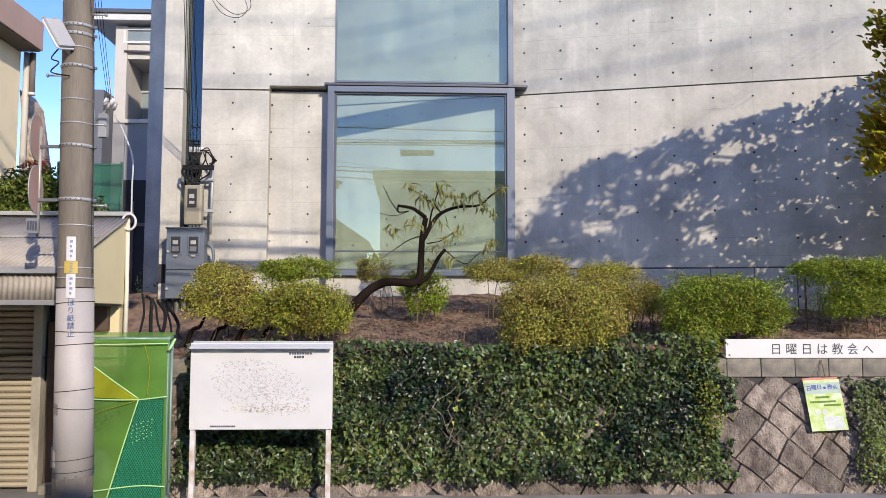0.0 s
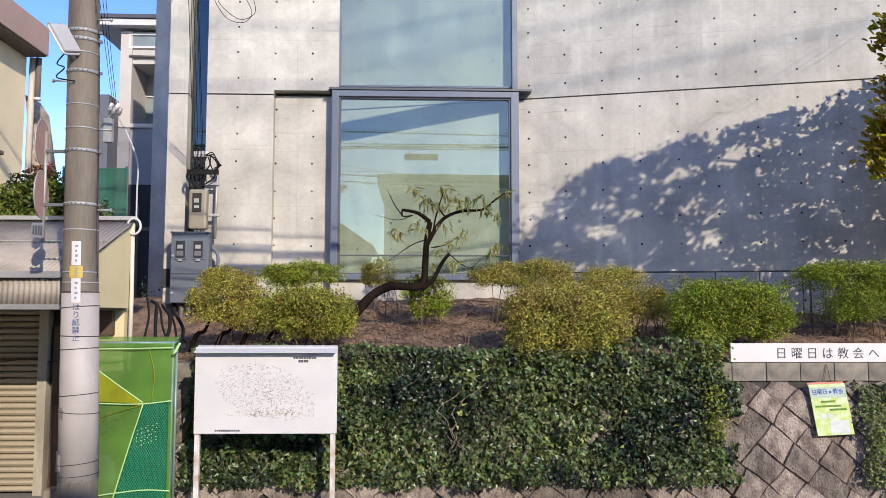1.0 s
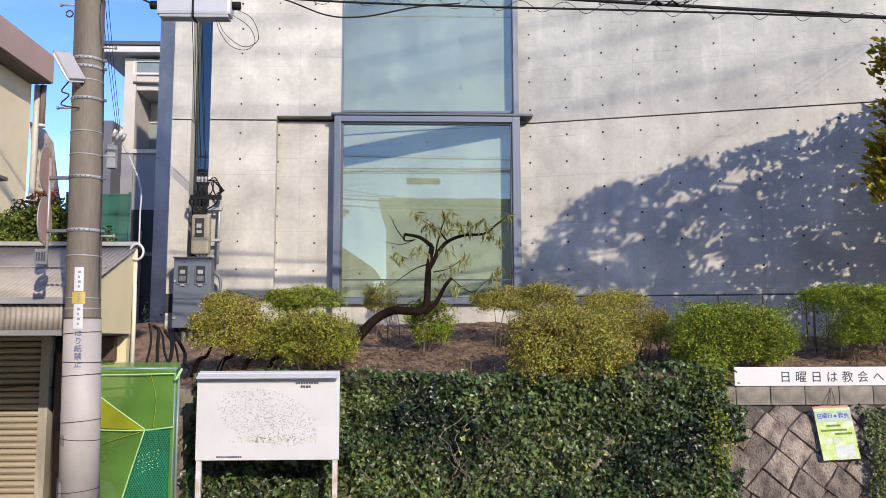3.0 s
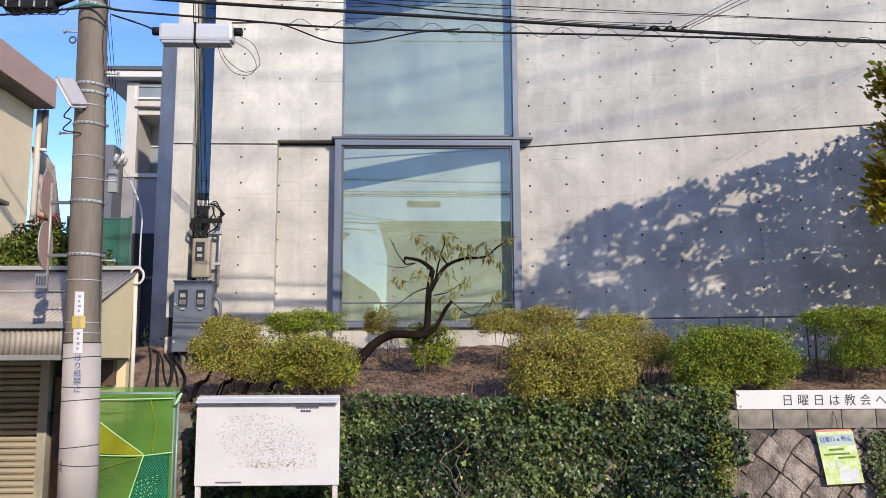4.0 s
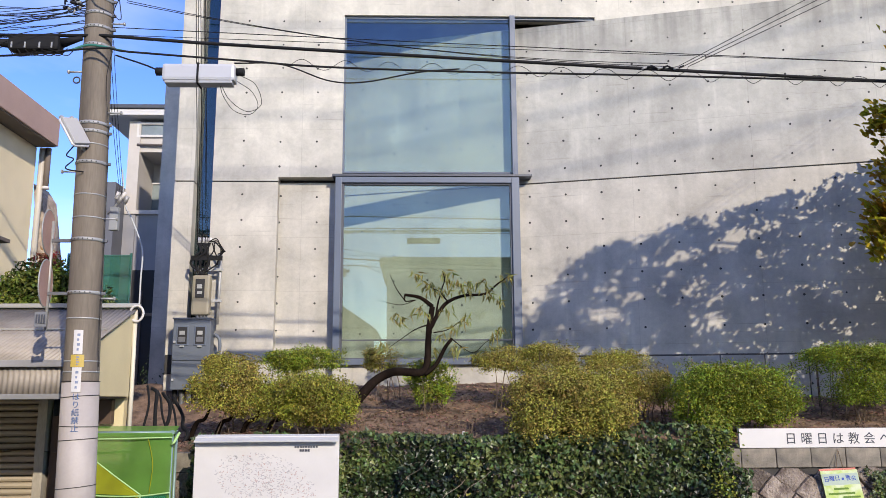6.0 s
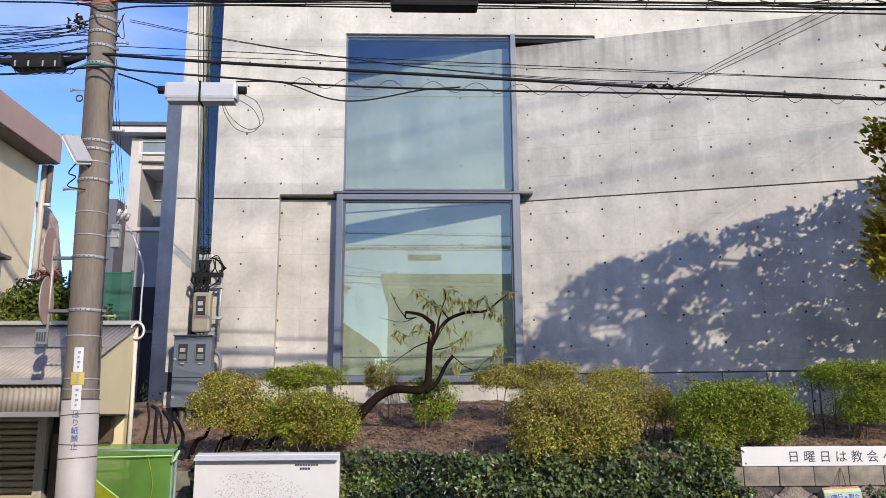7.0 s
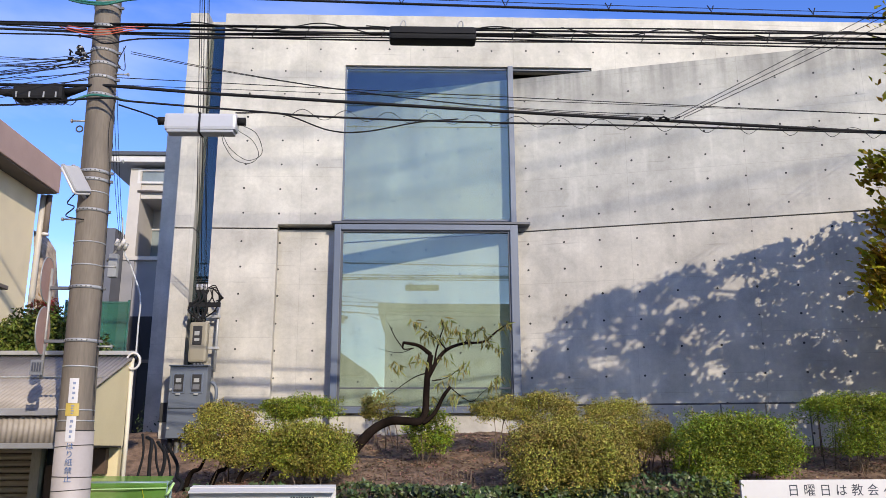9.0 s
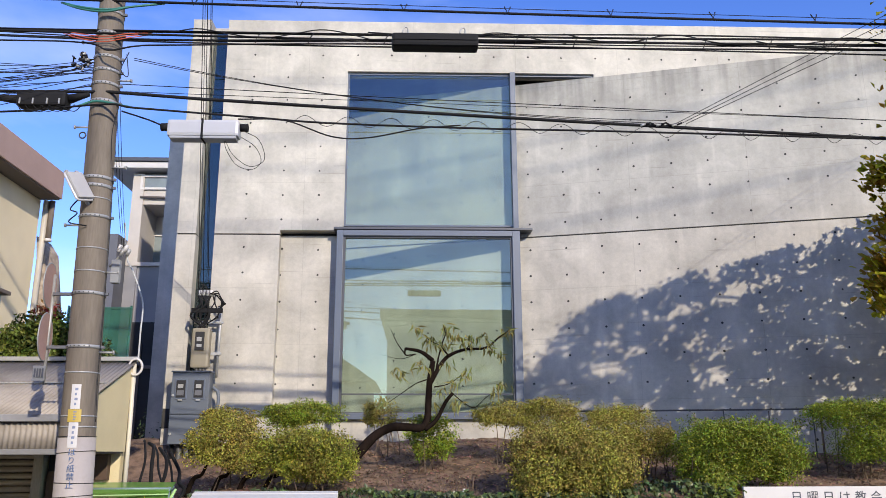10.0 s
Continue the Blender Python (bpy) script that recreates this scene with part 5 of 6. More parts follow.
# ---- meter cabinet and its feed ----
meter = thing("meter_cabinet", "grey steel meter cabinet on black conduits before the pier", "meter cabinet", (-3.17, 11.7, 2.0))
part("body", box(-3.42, -2.89, 11.62, 11.82, 2.16, 3.16, 0.008), BOX_GREY, meter)
part("hood", box(-3.43, -2.88, 11.585, 11.83, 3.155, 3.175, 0.004), BOX_GREY, meter)
up = part("upper_door", box(-3.415, -2.895, 11.60, 11.62, 2.575, 3.15, 0.004), BOX_GREY, meter)
part("lower_door", box(-3.415, -2.895, 11.60, 11.62, 2.165, 2.56, 0.004), BOX_GREY, meter)
for x in (-3.28, -3.03):
    w = part("meter_window", box(x - 0.085, x + 0.085, 11.585, 11.603, 2.78, 3.06, 0.004), STEEL, meter)
    part("window_glass", box(x - 0.065, x + 0.065, 11.580, 11.586, 2.80, 3.04), DARK, w)
    part("dial", box(x - 0.04, x + 0.035, 11.574, 11.579, 2.93, 2.985, 0.002), GALV, w)
    part("hinge", box(x - 0.03, x + 0.03, 11.57, 11.585, 2.755, 2.778, 0.003), GALV, w)
    part("register", box(x - 0.05, x + 0.045, 11.574, 11.579, 2.83, 2.90), SIGN_GREY, w)
for z in (2.83, 2.30):
    part("lock", tube([(-3.385, 11.60, z), (-3.385, 11.575, z)], 0.018, 10), GALV, meter)
CONDUIT = surf("dull_conduit", (0.10, 0.10, 0.10), 0.5, vary=0.1, bump=0.05)
for x, r, mt in ((-3.40, 0.035, BLACK), (-3.30, 0.04, CONDUIT), (-3.20, 0.038, CONDUIT), (-3.08, 0.036, CONDUIT), (-3.14, 0.03, BLACK)):
    part("conduit", tube(bezier([(x, 11.75, 2.17), (x + 0.01, 11.75, 1.98), (x - 0.02, 11.72, 1.80), (x, 11.7, 1.6)], 4), r, 10), mt, meter)
part("side_pipe", tube(bezier([(-2.87, 11.75, 2.95), (-2.80, 11.75, 2.88), (-2.79, 11.75, 2.7), (-2.86, 11.75, 2.5)], 5), 0.025, 8), BOX_GREY, meter)

single = thing("electricity_meter", "beige electricity meter with a dark window above the cabinet", "electricity meter", (-3.12, 11.75, 3.25))
part("case", box(-3.26, -3.00, 11.66, 11.80, 3.22, 3.80, 0.035), surf("beige_plastic", (0.27, 0.24, 0.175), 0.5, vary=0.04, bump=0.03), single)
w = part("window", box(-3.205, -3.075, 11.648, 11.664, 3.47, 3.74, 0.004), DARK, single)
part("dial", box(-3.18, -3.11, 11.641, 11.647, 3.60, 3.66, 0.002), GALV, w)
part("register", box(-3.175, -3.105, 11.64, 11.647, 3.52, 3.56), GALV, w)
part("mounting_post", tube([(-2.92, 11.85, 3.1), (-2.90, 11.85, 4.25)], 0.022, 8), GALV, single)
for z in (3.44, 3.90):
    part("cross_bar", box(-3.28, -2.86, 11.80, 11.84, z - 0.02, z + 0.02, 0.003), GALV, single)
for k in range(4):
    part("insulator", tube([(-3.20 + 0.055 * k, 11.72, 4.28), (-3.20 + 0.055 * k, 11.72, 4.36)], 0.022, 10), WHITE, single)
for k in range(9):
    x = -3.22 + 0.03 * k
    part("lead", tube(bezier([(x, 11.72, 4.28), (x + rr.uniform(-0.08, 0.08), 11.68, 4.15), (x + rr.uniform(-0.10, 0.10), 11.70, 3.98), (-3.13 + rr.uniform(-0.06, 0.06), 11.72, 3.80)], 5), rr.choice((0.010, 0.014, 0.018)), 6), BLACK, single)
for k in range(5):
    part("lead", tube(bezier([(-3.05 + 0.02 * k, 11.70, 4.30), (-2.93 + 0.02 * k, 11.66, 4.33 - 0.04 * k), (-2.87 + 0.015 * k, 11.68, 4.15), (-2.92, 11.70, 3.95 + 0.04 * k)], 5), 0.008, 6), BLACK, single)
part("terminal_bar", box(-3.30, -2.85, 11.68, 11.72, 4.02, 4.09, 0.006), BLACK, single)
for k in range(3):
    part("outlet_lead", tube(bezier([(-3.18 + 0.05 * k, 11.72, 3.22), (-3.16 + 0.05 * k, 11.70, 3.18), (-3.14 + 0.05 * k, 11.75, 3.15)], 3), 0.02, 8), CONDUIT, single)
for k, dx in enumerate((0.0, 0.035, 0.075, 0.13, 0.15)):
    cable("vertical service wire down to the meter", sag((-3.46 + dx, 12.58, 4.47), (-2.24 + 0.6 * dx, 7.1, 8.6), 0.05), 0.0035 if k % 2 else 0.005, group="service wires")
cable("thin coiled spare wire hanging from the closure", bezier([(-1.66, 7.06, 4.89), (-1.52, 7.06, 4.79), (-1.46, 7.06, 4.65), (-1.54, 7.06, 4.57), (-1.68, 7.06, 4.61), (-1.78, 7.06, 4.75), (-1.81, 7.06, 4.85)], 6), 0.003, group="service wires")
cable("thin coiled spare wire hanging from the closure", bezier([(-1.64, 7.06, 4.95), (-1.49, 7.06, 4.86), (-1.43, 7.06, 4.67), (-1.56, 7.06, 4.60), (-1.72, 7.06, 4.71), (-1.80, 7.06, 4.85)], 6), 0.003, group="service wires")
# both meters stand close before the wall
meter.location.x -= 0.055
for ob in (meter, single):
    ob.location = Vector((0, 0, 2)) + 1.075 * (ob.location - Vector((0, 0, 2)))
    ob.scale = (1.075, 1.075, 1.075)
# rail low along the slanting wall
rail = thing("low_rail", "thin dark steel rail on slim posts before the slanting wall", "rail", (5, 11.6, 2.1))
ra, rb = SM @ Vector((0.5, -0.35, 2.655)), SM @ Vector((9, -0.35, 2.62))
part("handrail", tube([ra, rb], 0.013, 8), JOINT, rail)
for k in range(8):
    p = ra.lerp(rb, k / 7)
    part("post", tube([(p.x, p.y, garden_height(p.x, p.y) - 0.05), p], 0.010, 6), JOINT, rail)
for k in range(12):
    x = 2.9 + 0.25 * k + rr.uniform(-0.1, 0.1)
    y = 11.0 + rr.uniform(-0.3, 0.3)
    solid("garden_stake", tube([(x, y, garden_height(x, y) - 0.03), (x + rr.uniform(-0.03, 0.03), y, 2.45 + rr.uniform(-0.05, 0.15))], 0.008, 5), TWIG, "thin wooden stake standing in the bed", "stake", "garden stakes")


# ---- corner shed with its awning ----
shed = thing("shed", "cream shed with a corrugated awning and a slatted roller shutter", "shed", (-4.3, 9.3, 0))
SX, SXL, FY, BY = -3.24, -6.4, 7.72, 9.30


def corrugated(x0, x1, y0, y1, z0, z1, pitch=0.076, depth=0.018, n=6):
    """A wavy sheet from the back edge (y1, z1) to the front edge (y0, z0), its waves running down the slope."""
    V, F = [], []
    cols = int((x1 - x0) / pitch * n)
    up = Vector((0, -(z1 - z0), (y1 - y0))).normalized()
    for i in range(cols + 1):
        x = x0 + (x1 - x0) * i / cols
        o = depth * 0.5 * math.sin(i / n * math.tau)
        for (y, z) in ((y0, z0), (y1, z1)):
            for t in (0, 0.006):
                p = Vector((x, y, z)) + up * (o + t)
                V.append(tuple(p))
    for i in range(cols):
        a, b = 4 * i, 4 * i + 4
        F += [(a, b, b + 2, a + 2), (a + 1, a + 3, b + 3, b + 1), (a, a + 1, b + 1, b), (a + 2, b + 2, b + 3, a + 3)]
    return V, F


part("roof_sheet", raw("roof_sheet", *corrugated(SXL, SX + 0.03, FY - 0.05, BY + 0.05, 2.38, 3.05, 0.05, 0.011), CORRU, True), None, shed, "weathered corrugated sheet awning")
part("ridge_cap", box(SXL, SX + 0.05, BY + 0.0, BY + 0.09, 3.06, 3.11, 0.008), GALV, shed)
part("purlin_strip", box(SXL, SX - 0.02, 8.55, 8.60, 2.745, 2.76), GALV, shed)
part("eave_strip", box(SXL, SX + 0.02, FY - 0.075, FY - 0.03, 2.325, 2.39, 0.006), surf("eave_grey", (0.27, 0.27, 0.28), 0.6, vary=0.1, bump=0.05), shed)
part("valance_sheet", raw("valance_sheet", [(x, y - 0.0, z) for x, y, z in corrugated(SXL, SX, FY - 0.012, FY - 0.01, 2.08, 2.325, 0.05, 0.012)[0]], corrugated(SXL, SX, FY - 0.012, FY - 0.01, 2.08, 2.325, 0.05, 0.012)[1], CORRU, True), None, shed)
part("lower_rail", box(SXL, SX, FY - 0.045, FY + 0.03, 2.03, 2.08, 0.006), surf("rail_grey", (0.22, 0.22, 0.22), 0.6, vary=0.1, bump=0.05), shed)
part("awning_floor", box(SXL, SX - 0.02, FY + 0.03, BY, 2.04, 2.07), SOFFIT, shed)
V = [(SX, FY, 2.06), (SX, BY, 2.06), (SX, BY, 2.99), (SX, FY, 2.34)]
V = V + [(x - 0.03, y, z) for x, y, z in V]
part("side_panel", raw("side_panel", V, [(0, 1, 2, 3), (7, 6, 5, 4), (0, 4, 5, 1), (1, 5, 6, 2), (2, 6, 7, 3), (3, 7, 4, 0)], CREAM), None, shed)
part("back_wall", box(SXL, SX - 0.04, BY + 0.16, BY + 0.26, 0, 3.04), CREAM, shed)
part("front_wall", box(-3.72, SX - 0.04, BY, BY + 0.1, 0, 2.04), CREAM, shed)
part("front_wall", box(-4.2, -4.10, BY - 0.05, BY + 0.1, 0, 2.04), surf("worn_jamb", (0.40, 0.36, 0.29), 0.85, grain=50, blotch=3, vary=0.25, bump=0.3, stretch=(1, 1, 0.3)), shed, "pale concrete jamb beside the shutter")
# near-black sheet painting the shade inside the door recess
part("recess_shade", box(-4.08, -3.72, BY + 0.06, BY + 0.1, 0, 2.04), DARK, shed)
part("brown_door", box(-4.06, -3.76, BY, BY + 0.06, 0.05, 1.85, 0.006), BROWN, shed, "dark brown wooden door in the recess")
part("door_panel", box(-4.02, -3.80, BY - 0.012, BY, 0.55, 0.98, 0.004), surf("red_brown_board", (0.16, 0.075, 0.04), 0.7, grain=30, vary=0.15, bump=0.2), shed)
vent = part("vent", box(-3.97, -3.85, BY - 0.022, BY - 0.012, 0.25, 0.48, 0.003), GALV, shed)
for k in range(4):
    part("vent_slot", box(-3.955 + 0.027 * k, -3.945 + 0.027 * k, BY - 0.025, BY - 0.022, 0.28, 0.45), DARK, vent)
part("dark_box", box(-3.62, -3.38, BY - 0.10, BY, 1.76, 2.03, 0.006), BROWN, shed)
# near-black backing that makes the shade between the shutter slats
part("shutter_gap_shade", box(SXL, -4.2, BY + 0.12, BY + 0.16, 0, 2.06), DARK, shed)
for x0, x1, z in ((-4.0, -3.75, 0.0),):
    part("threshold", box(x0, x1, BY - 0.25, BY - 0.02, 0.0, 0.10, 0.01), BLOCK, shed)
bm = bmesh.new()
prof = [(0.012, 0.0), (-0.014, 0.010), (-0.026, 0.030), (-0.020, 0.056), (0.012, 0.066)]
rowsv = [[bm.verts.new((x, BY + 0.06 + o, z)) for o, z in prof] for x in (SXL, -4.21)]
for i in range(4):
    bm.faces.new((rowsv[0][i], rowsv[1][i], rowsv[1][i + 1], rowsv[0][i + 1]))
SLAT = mesh_of("slat", bm, SHUTTER)
for k in range(29):
    s = part("slat", SLAT, None, shed)
    s.location = (0, 0, 0.07 * k + 0.02)
part("down_pipe", tube([(SX + 0.025, BY + 0.02, 1.2), (SX + 0.025, BY + 0.02, 2.2), (SX + 0.012, BY + 0.02, 3.03)], 0.024, 10), surf("cream_pipe", (0.62, 0.58, 0.48), 0.5, vary=0.05, bump=0.02), shed)
part("cable_loop", tube([(SX + 0.04 + 0.075 * math.cos(a), BY - 0.02, 2.99 + 0.09 * math.sin(a)) for a in [k * math.tau / 20 for k in range(26)]], 0.014, 7), WHITE, shed)
part("hook_wire", tube(bezier([(-3.24, 7.75, 2.32), (-3.20, 7.74, 2.12), (-3.24, 7.72, 2.10)], 5), 0.008, 6), BLACK, shed)
feed = solid("feed_cable", tube(bezier([(-3.52, 9.4, 4.72), (-3.46, 9.4, 4.30), (-3.36, 9.4, 4.10), (-3.22, 9.38, 3.75), (-3.20, 9.34, 3.4), (-3.19, 9.32, 3.05)], 6), 0.010, 8), surf("white_cable", (0.45, 0.46, 0.46), 0.5, vary=0.05, bump=0), "white feed cable curving down to the shed corner", "cable")
ins = thing("insulator_rack", "small insulators where the feed wire ends", "insulator", (-3.5, 9.4, 4.3))
for k in range(4):
    part("insulator", tube([(-3.56 + 0.035 * k, 9.38, 4.36 - 0.05 * (k % 2)), (-3.53 + 0.035 * k, 9.38, 4.44 - 0.05 * (k % 2))], 0.024, 8), GALV if k % 2 else WHITE, ins)
part("bracket", tube([(-3.66, 9.42, 4.18), (-3.46, 9.38, 4.40)], 0.012, 6), GALV, ins)
part("fuse_box", box(-3.62, -3.52, 9.36, 9.44, 3.98, 4.26, 0.01), surf("pale_grey_case", (0.28, 0.29, 0.30), 0.5, vary=0.05, bump=0), ins)
for k in range(3):
    cable("thin feed wire from the pole", sag((-2.95 + 0.02 * k, 7.32, 5.2 + 0.1 * k), (-3.52 + 0.02 * k, 9.38, 4.42), 0.05), 0.0028, group="service wires")

# ---- netted refuse cage ----
cage = thing("refuse_cage", "refuse cage covered with green and yellow plastic nets", "refuse cage", (-2.8, 8.4, 0))
TEAL = surf("teal_tube", (0.20, 0.29, 0.28), 0.45, 0.2, vary=0.1, bump=0.03)
for x in (-3.4, -2.44):
    for y in (8.32, 8.46):
        part("post", tube([(x, y, 0), (x, y, 1.72)], 0.015, 8), TEAL, cage)
for z in (0.12, 1.70):
    part("rail", tube([(-3.4, 8.32, z), (-2.44, 8.32, z)], 0.016, 8), TEAL, cage)
    part("rail", tube([(-2.44, 8.32, z), (-2.44, 8.46, z)], 0.016, 8), TEAL, cage)


def sheet(name, corners, mat, label, n=14, sagging=0.02):
    a, b, c, d = [Vector(v) for v in corners]
    V, F = [], []
    for j in range(n + 1):
        for i in range(n + 1):
            u, v = i / n, j / n
            p = a.lerp(b, u).lerp(d.lerp(c, u), v)
            p.y += sagging * noise.noise((p.x * 3, p.z * 3, 4)) - 0.01
            V.append(tuple(p))
    for j in range(n):
        for i in range(n):
            k = j * (n + 1) + i
            F.append((k, k + 1, k + n + 2, k + n + 1))
    return part(name, raw(name, V, F, mat, True), None, cage, label)


sheet("net", [(-3.4, 8.30, 0.1), (-2.43, 8.30, 0.1), (-2.43, 8.30, 1.70), (-3.4, 8.30, 1.70)], NET, "translucent green plastic net")
sheet("back_net", [(-3.4, 8.48, 0.1), (-2.43, 8.48, 0.1), (-2.43, 8.48, 1.70), (-3.4, 8.48, 1.70)], NET, "translucent green plastic net")
sheet("lid_net", [(-3.4, 8.27, 1.66), (-2.42, 8.27, 1.66), (-2.42, 8.50, 1.76), (-3.4, 8.50, 1.76)], NET, "green net folded over the top")
sheet("front_flap", [(-2.98, 8.275, 0.1), (-2.45, 8.275, 0.1), (-2.45, 8.275, 1.12), (-2.70, 8.275, 1.10)], NET_DARK, "dark teal net flap", sagging=0.006)
sheet("yellow_net", [(-3.40, 8.265, 1.14), (-2.70, 8.265, 1.10), (-2.705, 8.265, 1.11), (-3.40, 8.265, 1.60)], NET_YELLOW, "yellow plastic net")
PALE_CORD = surf("pale_green_cord", (0.40, 0.62, 0.25), 0.6, vary=0.08, bump=0)
for pts in ([(-3.4, 8.262, 1.12), (-3.0, 8.26, 1.10), (-2.70, 8.26, 1.10), (-2.42, 8.26, 1.13)], [(-2.70, 8.26, 1.10), (-2.85, 8.26, 0.6), (-2.99, 8.26, 0.1)], [(-3.35, 8.262, 1.58), (-3.0, 8.26, 1.32), (-2.70, 8.26, 1.11)], [(-3.3, 8.25, 1.64), (-2.42, 8.25, 1.655)], [(-3.2, 8.25, 0.2), (-2.7, 8.25, 0.26), (-2.42, 8.26, 0.25)]):
    part("cord", tube(bezier(pts, 5), 0.007, 6), PALE_CORD, cage)
for k in range(5):
    part("tie", tube([(-2.43 + 0.012 * k, 8.27, 1.58 + 0.02 * k), (-2.39 + 0.01 * k, 8.25, 1.62 + 0.02 * k)], 0.012, 6), PALE_CORD, cage)
# coarse diamond weave of the dark flap, and its worn print
V, F = [], []
for lean in (-1, 1):
    for k in range(-46, 64):
        x0, z0, x1, z1 = -2.98 + 0.024 * k, 0.1, -2.98 + 0.024 * k + lean * 0.60, 1.10
        u0, u1 = 0.0, 1.0
        line = []
        for j in range(61):
            u = j / 60
            x, z = x0 + (x1 - x0) * u, z0 + (z1 - z0) * u
            if -2.98 + 0.28 * (z - 0.1) + 0.01 < x < -2.455:
                line.append((x, z))
        if len(line) > 2:
            (xa, za), (xb, zb) = line[0], line[-1]
            i = len(V)
            V += [(xa - 0.0025, 8.258, za), (xa + 0.0025, 8.258, za), (xb + 0.0025, 8.258, zb), (xb - 0.0025, 8.258, zb), (xa, 8.262, za), (xb, 8.262, zb)]
            F += [(i, i + 1, i + 2, i + 3), (i, i + 3, i + 5, i + 4), (i + 1, i + 4, i + 5, i + 2)]
part("weave", raw("weave", V, F, surf("bright_teal_cord", (0.02, 0.24, 0.13), 0.6, vary=0.1, bump=0)), None, cage, "diamond weave of teal cords")
bm = bmesh.new()
for k in range(30):
    x, z = -2.75 + 0.036 * (k % 6) + rr.uniform(-0.008, 0.008), 0.84 - 0.040 * (k // 6) + 0.012 * (k % 6) + rr.uniform(-0.008, 0.008)
    bm_box(bm, x, x + rr.uniform(0.006, 0.015), 8.252, 8.255, z, z + rr.uniform(0.005, 0.012))
tagged(part("worn_print", bm, PALE_CORD, cage), kind="stuff")
# folds pulled towards the knot
for pts in ([(-3.4, 8.262, 0.75), (-3.15, 8.262, 0.95), (-2.72, 8.262, 1.09)], [(-3.4, 8.262, 1.40), (-3.0, 8.262, 1.24), (-2.72, 8.262, 1.105)], [(-2.62, 8.262, 1.12), (-2.60, 8.262, 1.4), (-2.66, 8.262, 1.66)]):
    part("fold", tube(bezier(pts, 5), 0.004, 5), NET_YELLOW, cage)
# bags of rubbish half seen through the nets
for cx, cz, r in ((-3.2, 0.35, 0.26), (-2.75, 0.32, 0.24)):
    bm = bmesh.new()
    bmesh.ops.create_icosphere(bm, subdivisions=3, radius=r)
    for v in bm.verts:
        v.co = Vector((cx, 8.51, cz)) + v.co * (1 + 0.25 * noise.noise(v.co * 6)) * (1.0 if v.co.z < 0 else 0.95)
        v.co.y = 8.40 + (v.co.y - 8.51) * 0.22
    solid("rubbish_bag", bm, surf("bag_film", (0.22, 0.26, 0.22), 0.35, vary=0.1, bump=0.1), "crumpled grey plastic bag inside the cage", "bag", "bags in the cage")

# black hoses lying down the bank behind the cage
for k in range(6):
    x = -3.40 + 0.085 * k
    solid("black_hose", tube(bezier([(x - 0.16, 10.9 - 0.05 * k, 2.20 - 0.03 * k), (x - 0.02 + 0.03 * (k % 2), 10.5, 2.18 - 0.07 * k), (x + 0.10, 10.2, 1.95 - 0.05 * k), (x + 0.12 + 0.06 * (k % 3), 9.95, 1.62), (x + 0.18, 9.8, 1.45)], 6), 0.022 if k % 2 else 0.014, 8), BLACK, "black hose lying down the soil bank", "hose", "black hoses")
for k in range(4):
    x = -2.75 + 0.3 * k
    solid("root_branch", tube(bezier([(x, 10.1, 1.55), (x + 0.1, 10.0, 1.75), (x + 0.22, 9.9, 1.8), (x + 0.3, 9.9, 2.0)], 5), [0.035 - 0.0015 * i for i in range(16)], 7), BARK, "dark crooked branch under the shrubs", "branch", "branches in the bed")

# ---- house with the pink-brown eave ----
house = thing("house", "cream rendered house with a pink-brown boxed eave", "house", (-8, 8, 0))
part("wall", box(-11, -5.57, 3.0, 11.52, 0, 5.66), CREAM_PALE, house)
part("fascia", box(-11.5, -5.275, 2.5, 11.55, 5.685, 6.09, 0.01), PINK, house, "pink-brown boxed eave fascia")
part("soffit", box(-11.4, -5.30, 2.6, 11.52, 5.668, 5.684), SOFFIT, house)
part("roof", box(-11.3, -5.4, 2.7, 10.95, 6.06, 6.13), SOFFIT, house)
part("drain_pipe", tube([(-5.51, 11.58, 5.67), (-5.51, 11.58, 5.0), (-5.52, 11.58, 2.0)], 0.045, 10), surf("pale_pipe", (0.50, 0.46, 0.40), 0.5, vary=0.05, bump=0), house)
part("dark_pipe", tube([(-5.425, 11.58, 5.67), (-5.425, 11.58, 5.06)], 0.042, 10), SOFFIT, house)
part("pipe_collar", tube([(-5.425, 11.58, 5.09), (-5.425, 11.58, 5.05)], 0.05, 10), WHITE, house)
V = [(-5.80, 12.0, 5.25), (-5.66, 12.0, 5.05), (-5.44, 12.0, 3.7), (-5.62, 12.0, 3.7)]
V = V + [(x, y + 0.5, z) for x, y, z in V]
part("side_screen", raw("side_screen", V, [(0, 1, 2, 3), (7, 6, 5, 4), (0, 4, 5, 1), (1, 5, 6, 2), (2, 6, 7, 3), (3, 7, 4, 0)], surf("weathered_lattice", (0.46, 0.37, 0.29), 0.85, grain=26, blotch=9, vary=0.3, bump=0.6, tint=(0.26, 0.21, 0.17))), None, house, "weathered tan lattice screen")
part("downpipe", tube([(-5.54, 9.7, 4.3), (-5.54, 9.7, 3.0)], 0.03, 8), surf("grey_pipe", (0.30, 0.32, 0.34), 0.5, vary=0.05, bump=0), house)
ac = thing("air_conditioner", "grey outdoor air conditioner unit under a small hood", "air conditioner", (-5.4, 9.9, 3.4))
part("case", box(-5.56, -5.19, 9.35, 10.05, 3.42, 3.95, 0.02), surf("unit_grey", (0.35, 0.36, 0.36), 0.5, vary=0.05, bump=0), ac)
part("hood", box(-5.56, -5.13, 9.25, 10.15, 3.97, 4.02, 0.01), SOFFIT, ac)
